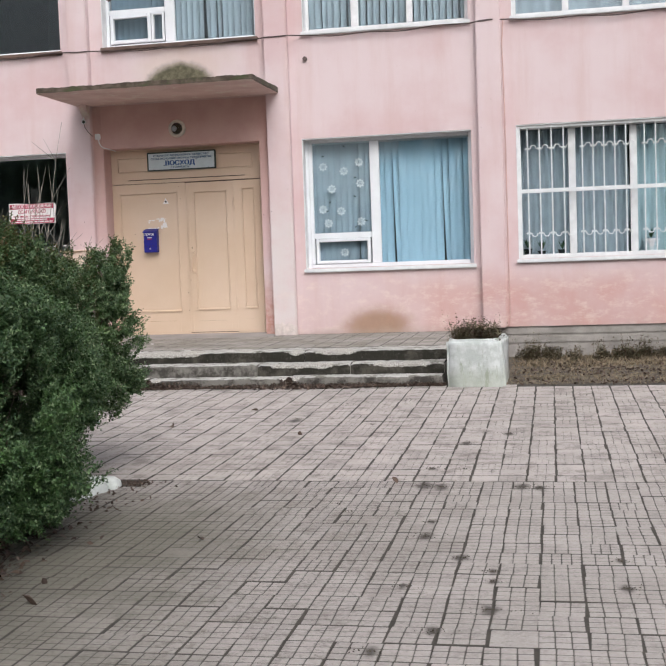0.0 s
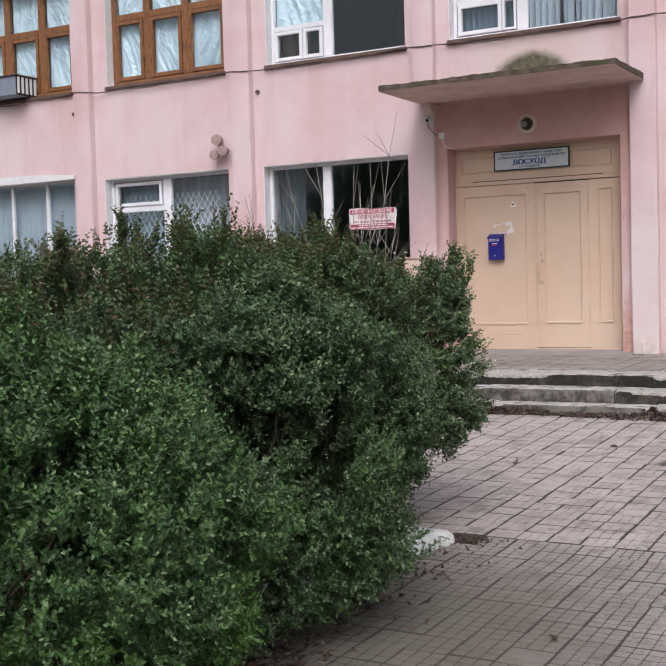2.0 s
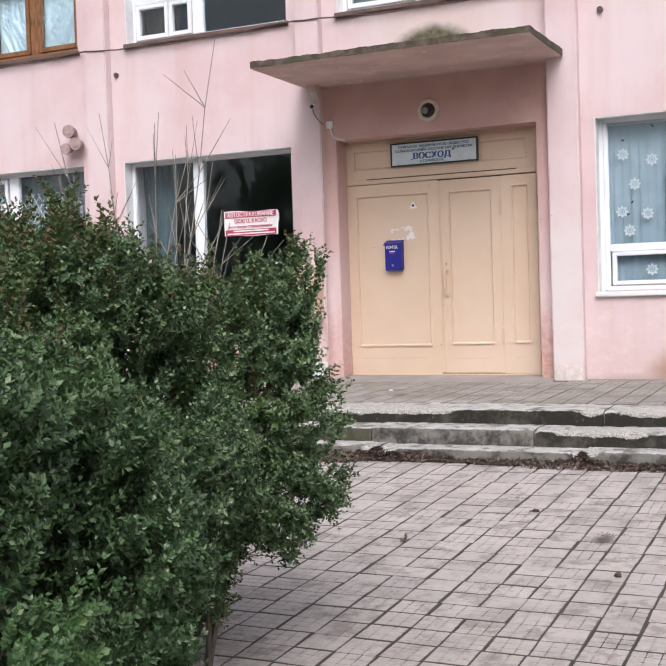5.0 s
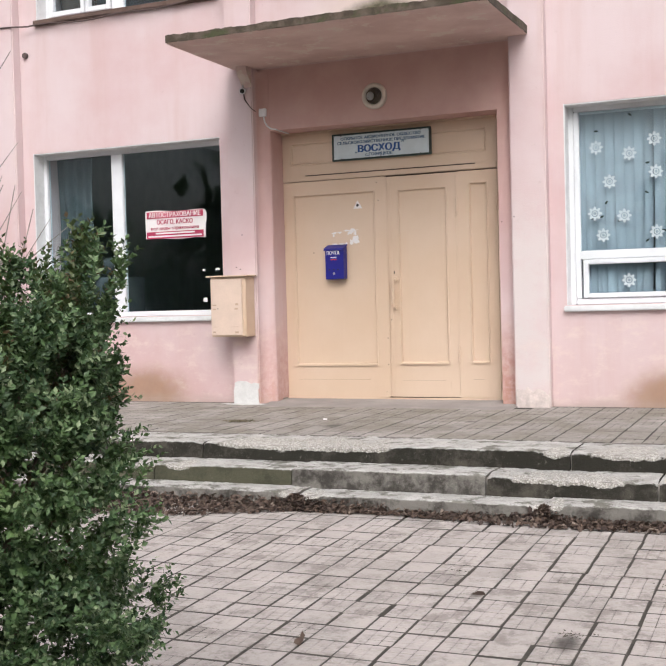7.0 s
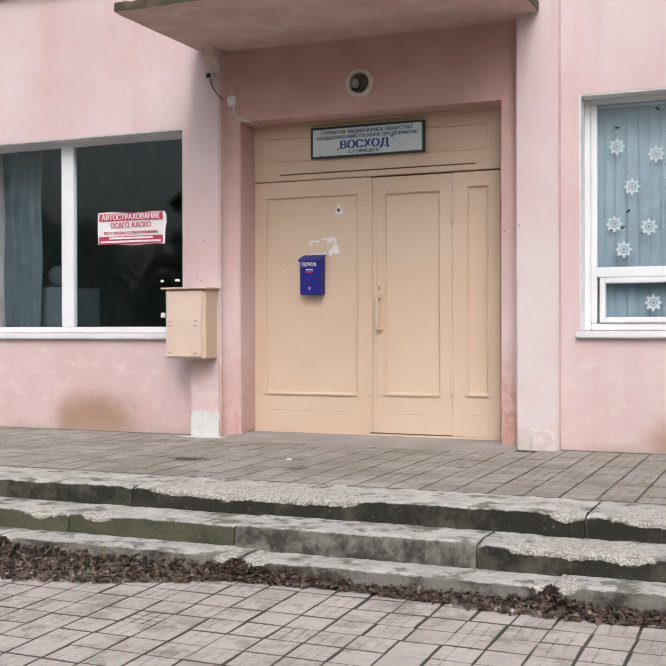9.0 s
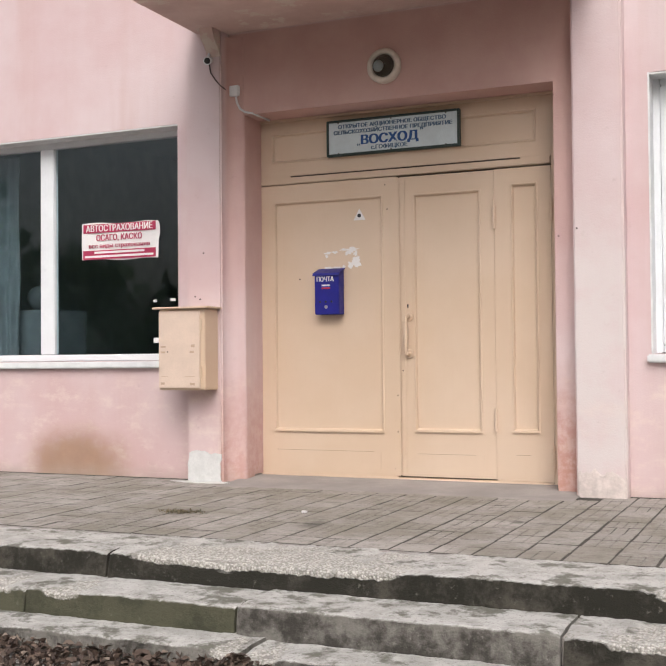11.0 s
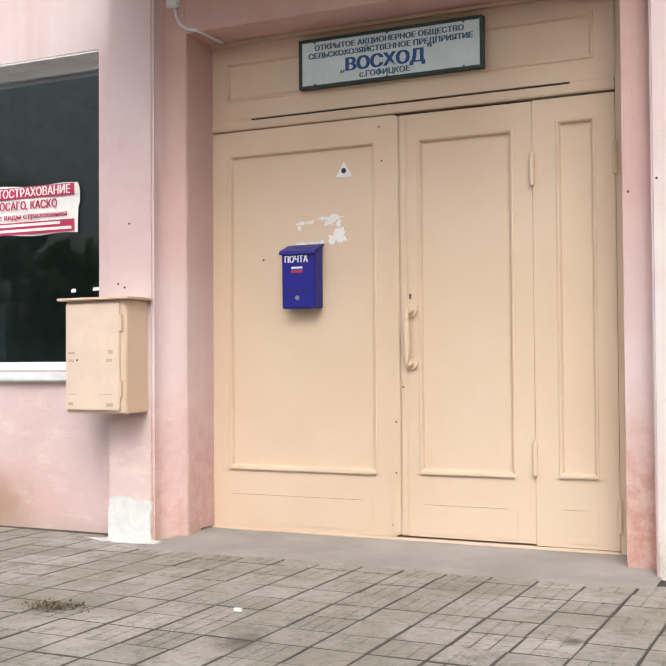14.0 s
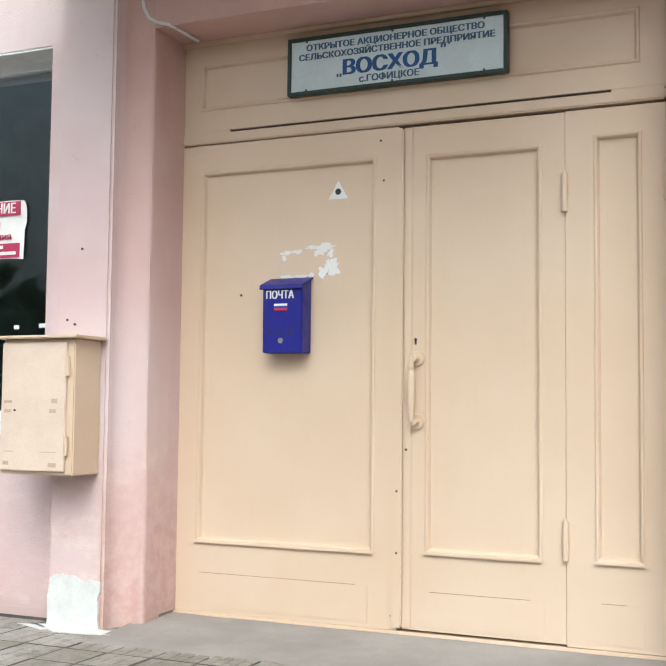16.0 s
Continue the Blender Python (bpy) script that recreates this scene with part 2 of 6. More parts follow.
def tile_material(name, warm=1.0):
    k = Nodes(name, 0.88)
    r = k.any_random()
    c = k.mix(r, (0.305, 0.274, 0.258), (0.385, 0.347, 0.327))
    c = k.mix(k.ramp(k.math("FRACT", k.math("MULTIPLY", r, 7.31)), 0.90, 0.93, 0.0, 0.45), c, (0.19, 0.17, 0.15))
    w = k.n.new("ShaderNodeNewGeometry").outputs["Position"]
    joint = k.n.new("ShaderNodeAttribute")
    joint.attribute_name = "joint"
    c = k.mix(k.ramp(k.noise(0.9, 6, 0.6, w), 0.46, 0.68, 0.0, 0.42), c, (0.16, 0.14, 0.115))
    c = k.mix(k.ramp(k.noise(3.3, 6, 0.7, w), 0.5, 0.66, 0.0, 0.33), c, (0.14, 0.122, 0.10))
    c = k.mix(k.ramp(k.noise(11, 7, 0.75, w), 0.48, 0.66, 0.0, 0.65), c, (0.12, 0.11, 0.095))
    c = k.mix(k.ramp(k.noise(34, 6, 0.75, w), 0.54, 0.66, 0.0, 0.6), c, (0.10, 0.09, 0.075))
    c = k.mix(k.ramp(k.noise(70, 5, 0.75, w), 0.48, 0.66, 0.0, 0.5), c, (0.43, 0.41, 0.385))
    s = k.n.new("ShaderNodeSeparateXYZ")
    k.l.new(w, s.inputs[0])
    # the field before the steps was laid with paler tiles, the terrace ones are mossier
    far = k.math("MULTIPLY", k.ramp(s.outputs[1], -7.69, -7.66), k.ramp(s.outputs[1], -2.9, -3.1))
    c = k.mix(k.math("MULTIPLY", far, k.ramp(k.noise(3.0, 5, 0.6, w), 0.3, 0.6, 0.12, 0.46)), c, (0.54, 0.485, 0.46))
    c = k.mix(k.math("MULTIPLY", far, k.ramp(k.noise(4.6, 7, 0.75, w), 0.51, 0.62, 0.0, 0.55)), c, (0.15, 0.13, 0.112))
    high = k.ramp(s.outputs[2], 0.3, 0.35)
    c = k.mix(k.math("MULTIPLY", high, k.ramp(k.noise(2.6, 6, 0.65, w), 0.4, 0.64, 0.1, 0.60)), c, (0.165, 0.15, 0.115))
    back = k.math("MULTIPLY", k.ramp(s.outputs[1], -7.66, -7.72), k.ramp(s.outputs[0], 4.8, 6.2, 0.0, 0.35))
    c = k.mix(back, c, (0.46, 0.42, 0.395))
    # algae on the damp paving, with the bushes' shade put into the colour
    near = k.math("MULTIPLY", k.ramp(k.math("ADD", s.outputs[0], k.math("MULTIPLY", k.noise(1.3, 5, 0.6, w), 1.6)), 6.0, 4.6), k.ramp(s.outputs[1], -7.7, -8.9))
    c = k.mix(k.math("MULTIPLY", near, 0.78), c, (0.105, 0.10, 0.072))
    # wet dirt that gathers in hollows
    for x, y, r in SPOTS + ((3.9, -5.3, 0.10),):
        c = k.mix(k.math("MULTIPLY", k.spot((x, y, 0.0), (r * 0.8, r * 1.5, 1.0), 0.2, 1.1, 14, w), 0.85), c, (0.035, 0.03, 0.025))
    c = k.mix(k.ramp(k.math("ADD", joint.outputs["Fac"], k.math("MULTIPLY", k.math("SUBTRACT", k.noise(7, 5, 0.6, w), 0.5), 0.9)), 0.35, 0.85, 0.0, 0.92), c, (0.048, 0.042, 0.034))
    k.colour(c).bump(k.noise(80, 6, 0.6, w), 0.5, 0.004)
    return k.m


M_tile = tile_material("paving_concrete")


def soil_material():
    k = Nodes("soil", 1.0)
    c = k.mix(k.ramp(k.noise(5, 7), 0.35, 0.65), (0.055, 0.046, 0.036), (0.13, 0.105, 0.075))
    c = k.mix(k.ramp(k.noise(40, 5), 0.55, 0.7, 0.0, 0.6), c, (0.19, 0.15, 0.10))
    k.colour(c).bump(k.noise(30, 7), 0.9, 0.02)
    return k.m


M_soil = soil_material()


def leaf_material(name, a, b, c3, tint):
    k = Nodes(name, 0.5)
    r = k.n.new("ShaderNodeNewGeometry").outputs["Random Per Island"]
    c = k.mix(r, a, b)
    c = k.mix(k.ramp(k.math("FRACT", k.math("MULTIPLY", r, 9.7)), 0.76, 0.92), c, c3)
    c = k.mix(k.ramp(k.noise(1.6, 4), 0.5, 0.72, 0.0, 0.8), c, tint)
    k.colour(c)
    k.b.inputs["Specular IOR Level"].default_value = 0.4
    t = k.n.new("ShaderNodeBsdfTranslucent")
    k.put(t.inputs[0], k.mix(0.5, c, (0.10, 0.16, 0.03)))
    mx = k.n.new("ShaderNodeMixShader")
    mx.inputs[0].default_value = 0.18
    k.l.new(k.b.outputs[0], mx.inputs[1]), k.l.new(t.outputs[0], mx.inputs[2])
    k.l.new(mx.outputs[0], k.n["Material Output"].inputs[0])
    return k.m


def glass(name, tint=(0.76, 0.90, 0.94)):
    k = Nodes(name, 0.02)
    k.b.inputs["Base Color"].default_value = (*tint, 1)
    k.b.inputs["Transmission Weight"].default_value = 1.0
    k.b.inputs["IOR"].default_value = 1.45
    k.rough(k.ramp(k.noise(3, 4), 0.3, 0.8, 0.0, 0.05))
    return k.m


def door_paint():
    k = Nodes("cream_door_paint", 0.45)
    c = k.mix(k.ramp(k.noise(1.2, 5), 0.3, 0.7), (0.608, 0.460, 0.336), (0.648, 0.505, 0.388))
    c = k.mix(k.ramp(k.noise(3, 5, 0.6, k.stretch(14, 14, 0.8)), 0.5, 0.75, 0.0, 0.08), c, (0.55, 0.40, 0.29))
    c = k.mix(k.ramp(k.noise(160, 2), 0.7, 0.74, 0.0, 0.35), c, (0.36, 0.24, 0.15))
    k.colour(c).rough(k.ramp(k.noise(5, 4), 0.3, 0.7, 0.35, 0.55))
    k.bump(k.math("ADD", k.noise(6, 4, 0.6, k.stretch(12, 12, 0.6)), k.math("MULTIPLY", k.noise(200, 3), 0.3)), 0.05, 0.004)
    return k.m


def whitewash():
    k = Nodes("whitewashed_concrete", 0.95)
    c = k.mix(k.ramp(k.noise(4, 7, 0.7), 0.38, 0.62), (0.40, 0.425, 0.41), (0.58, 0.605, 0.60))
    c = k.mix(k.ramp(k.noise(8, 8, 0.75, k.stretch(1, 1, 0.3)), 0.54, 0.68, 0.0, 0.8), c, (0.23, 0.26, 0.19))
    c = k.mix(k.ramp(k.axis(2), 0.32, 0.12, 0.0, 0.55), c, (0.33, 0.35, 0.28))
    k.colour(c).bump(k.noise(18, 7), 0.7, 0.012)
    return k.m


def sheet_plastic():
    k = Nodes("clear_sheeting", 0.22)
    k.colour(k.mix(k.ramp(k.noise(2.2, 4), 0.35, 0.65), (0.58, 0.62, 0.66), (0.78, 0.81, 0.84)))
    k.bump(k.math("ABSOLUTE", k.math("SUBTRACT", k.noise(9, 3), 0.5)), 0.6, 0.03)
    k.b.inputs["Specular IOR Level"].default_value = 0.9
    return k.m


def varnished_wood():
    k = Nodes("varnished_wood", 0.4)
    c = k.mix(k.ramp(k.noise(5, 6, 0.6, k.stretch(30, 30, 1.2)), 0.3, 0.7), (0.085, 0.033, 0.012), (0.33, 0.15, 0.055))
    c = k.mix(k.ramp(k.noise(7, 6, 0.7), 0.52, 0.66, 0.0, 0.7), c, (0.07, 0.04, 0.025))
    k.colour(c).bump(k.noise(5, 6, 0.6, k.stretch(40, 40, 1.5)), 0.2, 0.003)
    return k.m


M_white = plain("white_pvc", (0.74, 0.76, 0.79), 0.35, vary=0.05, scale=3)
M_whitepaint = plain("old_white_paint", (0.70, 0.71, 0.72), 0.6, vary=0.09, scale=9, bump=0.3)
M_door = door_paint()
M_doorcrack = plain("dark_groove_line", (0.24, 0.16, 0.10), 0.9)
M_doorgap = plain("gap_shade_colour", (0.06, 0.04, 0.03), 0.9)
M_wood = varnished_wood()
M_glass = glass("window_glass")
M_glassblue = glass("tinted_glass", (0.80, 0.88, 0.90))
M_conc = step_stone_material("lichened_shaded_concrete", (0.017, 0.015, 0.010), (0.070, 0.062, 0.050), (0.14, 0.13, 0.11), 0.5)
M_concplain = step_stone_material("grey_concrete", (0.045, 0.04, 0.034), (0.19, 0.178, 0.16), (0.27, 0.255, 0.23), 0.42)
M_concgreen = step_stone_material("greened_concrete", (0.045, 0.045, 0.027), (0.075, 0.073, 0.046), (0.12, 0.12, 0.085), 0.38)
M_plinth = plain("plinth_render", (0.30, 0.275, 0.255), 0.95, vary=0.22, scale=4, bump=0.5, fine=70)
M_terrace = plain("worn_screed", (0.29, 0.262, 0.25), 0.9, vary=0.15, scale=3, bump=0.4, fine=90)
M_wash = whitewash()
M_kerb = plain("lime_wash", (0.62, 0.645, 0.62), 0.95, vary=0.16, scale=14, bump=0.8, fine=45)
M_limepatch = plain("lime_plaster", (0.61, 0.605, 0.595), 0.95, vary=0.06, scale=18, bump=0.6, fine=60)
M_mossc = mossy_concrete()
M_under = canopy_under()
M_blue = plain("blue_enamel", (0.006, 0.007, 0.21), 0.5, vary=0.1)
M_signwhite = plain("sign_enamel", (0.56, 0.63, 0.66), 0.35, vary=0.06, scale=8)
M_signframe = plain("dark_green_paint", (0.012, 0.03, 0.025), 0.4)
M_navy = plain("navy_lettering", (0.015, 0.075, 0.25), 0.5)
M_greyletter = plain("grey_blue_lettering", (0.05, 0.11, 0.20), 0.5)
M_paper = plain("paper", (0.78, 0.76, 0.76), 0.7, vary=0.05)
M_crimson = plain("crimson_print", (0.42, 0.03, 0.09), 0.6)
M_flagblue = plain("flag_blue", (0.02, 0.05, 0.35), 0.5)
M_red = plain("flag_red", (0.5, 0.02, 0.03), 0.5)
M_black = plain("black_plastic", (0.015, 0.015, 0.017), 0.5)
M_steel = plain("worn_steel", (0.45, 0.42, 0.38), 0.35, metal=0.8)
M_cable = plain("cable", (0.10, 0.07, 0.065), 0.8)
M_cablepink = plain("painted_cable", (0.58, 0.40, 0.36), 0.7)
M_sill = plain("rusty_tin", (0.12, 0.075, 0.06), 0.7, vary=0.3, scale=7, bump=0.3)
M_lampglass = glass("lamp_glass", (0.9, 0.9, 0.88))
M_dim = plain("dim_cloth", (0.10, 0.115, 0.125), 0.9, vary=0.15)
M_browncloth = plain("brown_cloth", (0.11, 0.075, 0.055), 0.9, vary=0.2)
M_room = plain("room_plaster", (0.26, 0.28, 0.275), 0.9)
M_blind = plain("blue_blind_fabric", (0.40, 0.56, 0.68), 0.8, vary=0.05)
M_blindgrey = plain("grey_blind_fabric", (0.42, 0.43, 0.46), 0.8, vary=0.08)
M_blinddark = plain("slate_blind_fabric", (0.20, 0.24, 0.29), 0.8, vary=0.08)
M_curtain = plain("grey_curtain", (0.40, 0.40, 0.43), 0.9, vary=0.1, scale=12)
M_lilac = plain("lilac_film", (0.36, 0.38, 0.42), 0.6, vary=0.1)
M_lace = plain("pale_lace", (0.50, 0.57, 0.60), 0.8, vary=0.08)
M_plastic = sheet_plastic()
M_fitting = plain("faded_pink_metal", (0.36, 0.26, 0.245), 0.6, vary=0.2, scale=25)
M_jointdirt = plain("joint_dirt", (0.05, 0.044, 0.036), 1.0, vary=0.35, scale=9, bump=0.6, fine=60)
M_bark = plain("twig_bark", (0.26, 0.235, 0.21), 0.9, vary=0.3, scale=30, bump=0.4)
M_palebark = plain("pale_bark", (0.11, 0.09, 0.065), 0.9, vary=0.25, scale=30)


def dead_leaf_material():
    k = Nodes("dead_leaf", 0.8)
    r = k.n.new("ShaderNodeNewGeometry").outputs["Random Per Island"]
    c = k.mix(r, (0.045, 0.029, 0.024), (0.12, 0.08, 0.06))
    k.colour(k.mix(k.ramp(k.math("FRACT", k.math("MULTIPLY", r, 5.3)), 0.85, 0.95), c, (0.20, 0.155, 0.125)))
    return k.m


M_deadleaf = dead_leaf_material()


# ---- mesh helpers ----
def box(bm, x0, y0, z0, x1, y1, z1, bevel=0.0):
    r = bmesh.ops.create_cube(bm, size=1)
    vs = r["verts"]
    bmesh.ops.scale(bm, verts=vs, vec=(x1 - x0, y1 - y0, z1 - z0))
    bmesh.ops.translate(bm, verts=vs, vec=((x0 + x1) / 2, (y0 + y1) / 2, (z0 + z1) / 2))
    if bevel:
        es = list({e for v in vs for e in v.link_edges})
        bmesh.ops.bevel(bm, geom=es, offset=bevel, segments=2, affect="EDGES")


def rod(bm, a, b, r0, r1=None, seg=8):
    a, b = Vector(a), Vector(b)
    r1 = r0 if r1 is None else r1
    q = (b - a).to_track_quat("Z", "Y")
    rings = []
    for p, r in ((a, r0), (b, r1)):
        rings.append([bm.verts.new(p + q @ Vector((r * math.cos(i * math.tau / seg), r * math.sin(i * math.tau / seg), 0))) for i in range(seg)])
    for i in range(seg):
        j = (i + 1) % seg
        bm.faces.new((rings[0][i], rings[0][j], rings[1][j], rings[1][i]))
    bm.faces.new(rings[1])
    bm.faces.new(rings[0][::-1])


def tube(bm, pts, r, seg=6):
    for a, b in zip(pts, pts[1:]):
        rod(bm, a, b, r, r, seg)


def part(name, bm, material, parent=None, label="", smooth=False):
    me = bpy.data.meshes.new(name)
    bmesh.ops.recalc_face_normals(bm, faces=bm.faces)
    bm.to_mesh(me)
    bm.free()
    me.materials.append(material)
    if smooth:
        for p in me.polygons:
            p.use_smooth = True
    ob = new(name, me)
    ob.parent = parent
    if label:
        ob["label"] = label
    return ob


def boxpart(name, dims, material, parent=None, label="", bevel=0.0):
    bm = bmesh.new()
    box(bm, *dims, bevel=bevel)
    return part(name, bm, material, parent, label)


def thing(name, label, category, at=(0, 0, 0), group="", kind=""):
    e = new(name)
    e.location = at
    e.empty_display_size = 0.1
    return tagged(e, label, category, group, kind)


def under(parent, *obs):
    """Parts built in world coordinates are hung under a thing that stands elsewhere."""
    for o in obs:
        o.parent = parent
        o.matrix_parent_inverse = Matrix.Translation(parent.location).inverted()


def plate(bm, ring, y0, y1):
    """A flat prism from an outline in x and z, its front at y0."""
    a = [bm.verts.new((x, y0, z)) for x, z in ring]
    b = [bm.verts.new((x, y1, z)) for x, z in ring]
    bm.faces.new(a)
    bm.faces.new(b[::-1])
    for i in range(len(ring)):
        j = (i + 1) % len(ring)
        bm.faces.new((a[i], b[i], b[j], a[j]))


def lettering(name, text, size, x, z, y, material, parent, width=None, depth=0.001, bold=0.0):
    """Raised lettering centred at x on a plane that faces -y; width squeezes it to fit."""
    cu = bpy.data.curves.new(name, "FONT")
    cu.body, cu.size, cu.align_x, cu.extrude = text, size, "CENTER", depth
    tmp = bpy.data.objects.new(name, cu)
    scene.collection.objects.link(tmp)
    bpy.context.view_layer.update()
    me = bpy.data.meshes.new_from_object(tmp)
    bpy.data.objects.remove(tmp)
    sx = width / max(0.001, max(v.co.x for v in me.vertices) - min(v.co.x for v in me.vertices)) if width else 1.0
    if bold:
        bm = bmesh.new()
        for i, dx in enumerate((-bold, 0, bold)):
            k = len(bm.verts)
            bm.from_mesh(me)
            bm.verts.ensure_lookup_table()
            for v in bm.verts[k:]:
                v.co.x += dx
                v.co.z += 0.00025 * i
        bm.to_mesh(me)
        bm.free()
    me.transform(Matrix.Translation((x, y, z)) @ Matrix.Rotation(radians(90), 4, "X") @ Matrix.Diagonal((sx, 1, 1, 1)))
    me.materials.clear()
    me.materials.append(material)
    ob = new(name, me)
    ob.parent = parent
    return ob


# ---- building shell ----
OPEN = [(-8.47, 1.24, -6.213, 3.10), (-5.612, 1.24, -3.33, 3.04), (-2.738, 1.285, -0.497, 3.03), (0.06, 0.0, 2.285, 3.04),
        (2.869, 1.30, 5.112, 3.03), (5.685, 1.335, 7.93, 3.05)]
UP = [(-8.4, 4.43, -6.2, 6.2), (-5.5, 4.43, -3.35, 6.2), (-2.64, 4.42, -0.5, 6.2), (0.12, 4.42, 2.29, 6.2), (2.93, 4.43, 5.11, 6.2), (5.66, 4.43, 7.9, 6.2)]


def wall_with(openings, x0, x1, z0, z1, y0=0.0, y1=0.45):
    bm = bmesh.new()
    xs = sorted({x0, x1, *[o[0] for o in openings], *[o[2] for o in openings]})
    for a, b in zip(xs, xs[1:]):
        mine = [o for o in openings if o[0] <= a and o[2] >= b]
        if mine:
            o = mine[0]
            if o[1] > z0:
                box(bm, a, y0, z0, b, y1, o[1])
            box(bm, a, y0, o[3], b, y1, z1)
        else:
            box(bm, a, y0, z0, b, y1, z1)
    bmesh.ops.remove_doubles(bm, verts=bm.verts, dist=0.0005)
    return bm


def plinth_mesh():
    bm = bmesh.new()
    box(bm, -14, 0.03, -0.2, 0.057, 0.45, 0.455)
    box(bm, 2.288, 0.03, -0.2, 14, 0.45, 0.455)
    return bm


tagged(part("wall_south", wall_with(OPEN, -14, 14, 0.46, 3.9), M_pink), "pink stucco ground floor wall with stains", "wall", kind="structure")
tagged(part("wall_upper", wall_with(UP, -14, 14, 3.9, 7.4), M_pink), "pink stucco upper storey wall", "wall", kind="structure")
bm = bmesh.new()
box(bm, -14, 0.0, 0.39, 0.058, 0.028, 0.4595)
box(bm, 2.287, 0.0, 0.39, 5.02, 0.028, 0.4595)
tagged(part("wall_foot", bm, M_pink), "stained stucco foot of the wall on the terrace", "wall", kind="structure")
plinth = tagged(part("plinth", plinth_mesh(), M_plinth), "grey rendered concrete plinth under the wall", "plinth", kind="structure")
for z in (0.25, 0.36):
    boxpart("plinth_course", (5.05, 0.018, z, 14, 0.03, z + 0.085), M_plinth, plinth)
PIL = (-8.95, -6.08, -3.18, -0.35, 2.424, 5.21, 8.05)
for i, x in enumerate(PIL):
    w = 0.285 if i == 3 else 0.31
    bm = bmesh.new()
    box(bm, x, -0.12, 0.40 if x < 5 else 0.46, x + w, -0.002, 7.4)
    es = [e for e in bm.edges if abs(e.verts[0].co.z - e.verts[1].co.z) > 1 and e.verts[0].co.y < -0.1]
    bmesh.ops.bevel(bm, geom=es, offset=0.012, segments=3, affect="EDGES")
    tagged(part("pilaster", bm, M_pink), "shallow pink stucco pilaster on the facade", "pilaster", "facade pilasters", "structure")
# rounded render coat between the pilaster and the door opening
bm = bmesh.new()
prof = [(-0.066, -0.106), (-0.0645, -0.097)] + [(0.016 - 0.08 * math.cos(a), -0.084 + 0.08 * math.sin(a)) for a in np.linspace(0, math.pi / 2, 9)]
prof += [(0.036, -0.0045)] + [(0.046 + 0.018 * math.sin(a), 0.0135 - 0.018 * math.cos(a)) for a in np.linspace(0.15, math.pi / 2, 6)] + [(0.064, 0.06), (0.064, 0.13)]
g = []
for i in range(81):
    z = 0.405 + 3.2 * i / 80
    ragged = 0.010 if z < 0.6 else 0.003
    g.append([bm.verts.new((x + (ragged * noise.noise(Vector((x * 9, y * 9, z * 6))) + 0.004 * noise.noise(Vector((1, 5, z * 1.7)))) * min(1, max(0, y + 0.09) * 20), y - min(1, max(0, y + 0.09) * 20) * abs(ragged * noise.noise(Vector((x * 9 + 4, y * 9, z * 6)))), z)) for x, y in prof])
for a, b in zip(g, g[1:]):
    for i in range(len(prof) - 1):
        bm.faces.new((a[i], a[i + 1], b[i + 1], b[i]))
tagged(part("trim", bm, M_pink, smooth=True), "rounded pink render between pilaster and door opening", "trim", kind="structure")
tagged(boxpart("roof", (-14.2, -0.3, 7.4, 14.2, 10.2, 7.6), M_plinth), "flat concrete roof slab", "roof", kind="structure")
tagged(boxpart("wall_north", (-14, 5.0, -0.2, 14, 5.3, 7.4), M_room), kind="structure")
tagged(boxpart("wall_west", (-14, 0.45, -0.2, -13.8, 5.0, 7.4), M_room), kind="structure")
tagged(boxpart("wall_east", (13.8, 0.45, -0.2, 14, 5.0, 7.4), M_room), kind="structure")
tagged(boxpart("floor", (-13.8, 0.46, 0.3, 13.8, 5.0, 0.42), M_room), kind="structure")
tagged(boxpart("ceiling", (-13.8, 0.46, 3.6, 13.8, 5.0, 3.9), M_room), kind="structure")
for x in (-5.95, -3.05, -0.25, 2.55, 5.4):
    tagged(boxpart("wall_inner", (x - 0.06, 0.452, 0.42, x + 0.06, 5.0, 3.6), M_room), kind="structure")
    tagged(boxpart("wall_inner", (x - 0.06, 0.452, 3.9, x + 0.06, 5.0, 7.4), M_room), kind="structure")
for x, z in ((-6.17, 4.08), (-2.79, 4.07), (2.955, 4.075), (0.24, 5.07)):
    bm = bmesh.new()
    rod(bm, (x, -0.03, z), (x, 0.02, z), 0.03, 0.03, 10)
    rod(bm, (x, -0.034, z), (x, -0.028, z), 0.02, 0.02, 10)
    tagged(part("drain_stub", bm, M_cable), "short dark drain stub in pink wall", "pipe", "drain stubs")


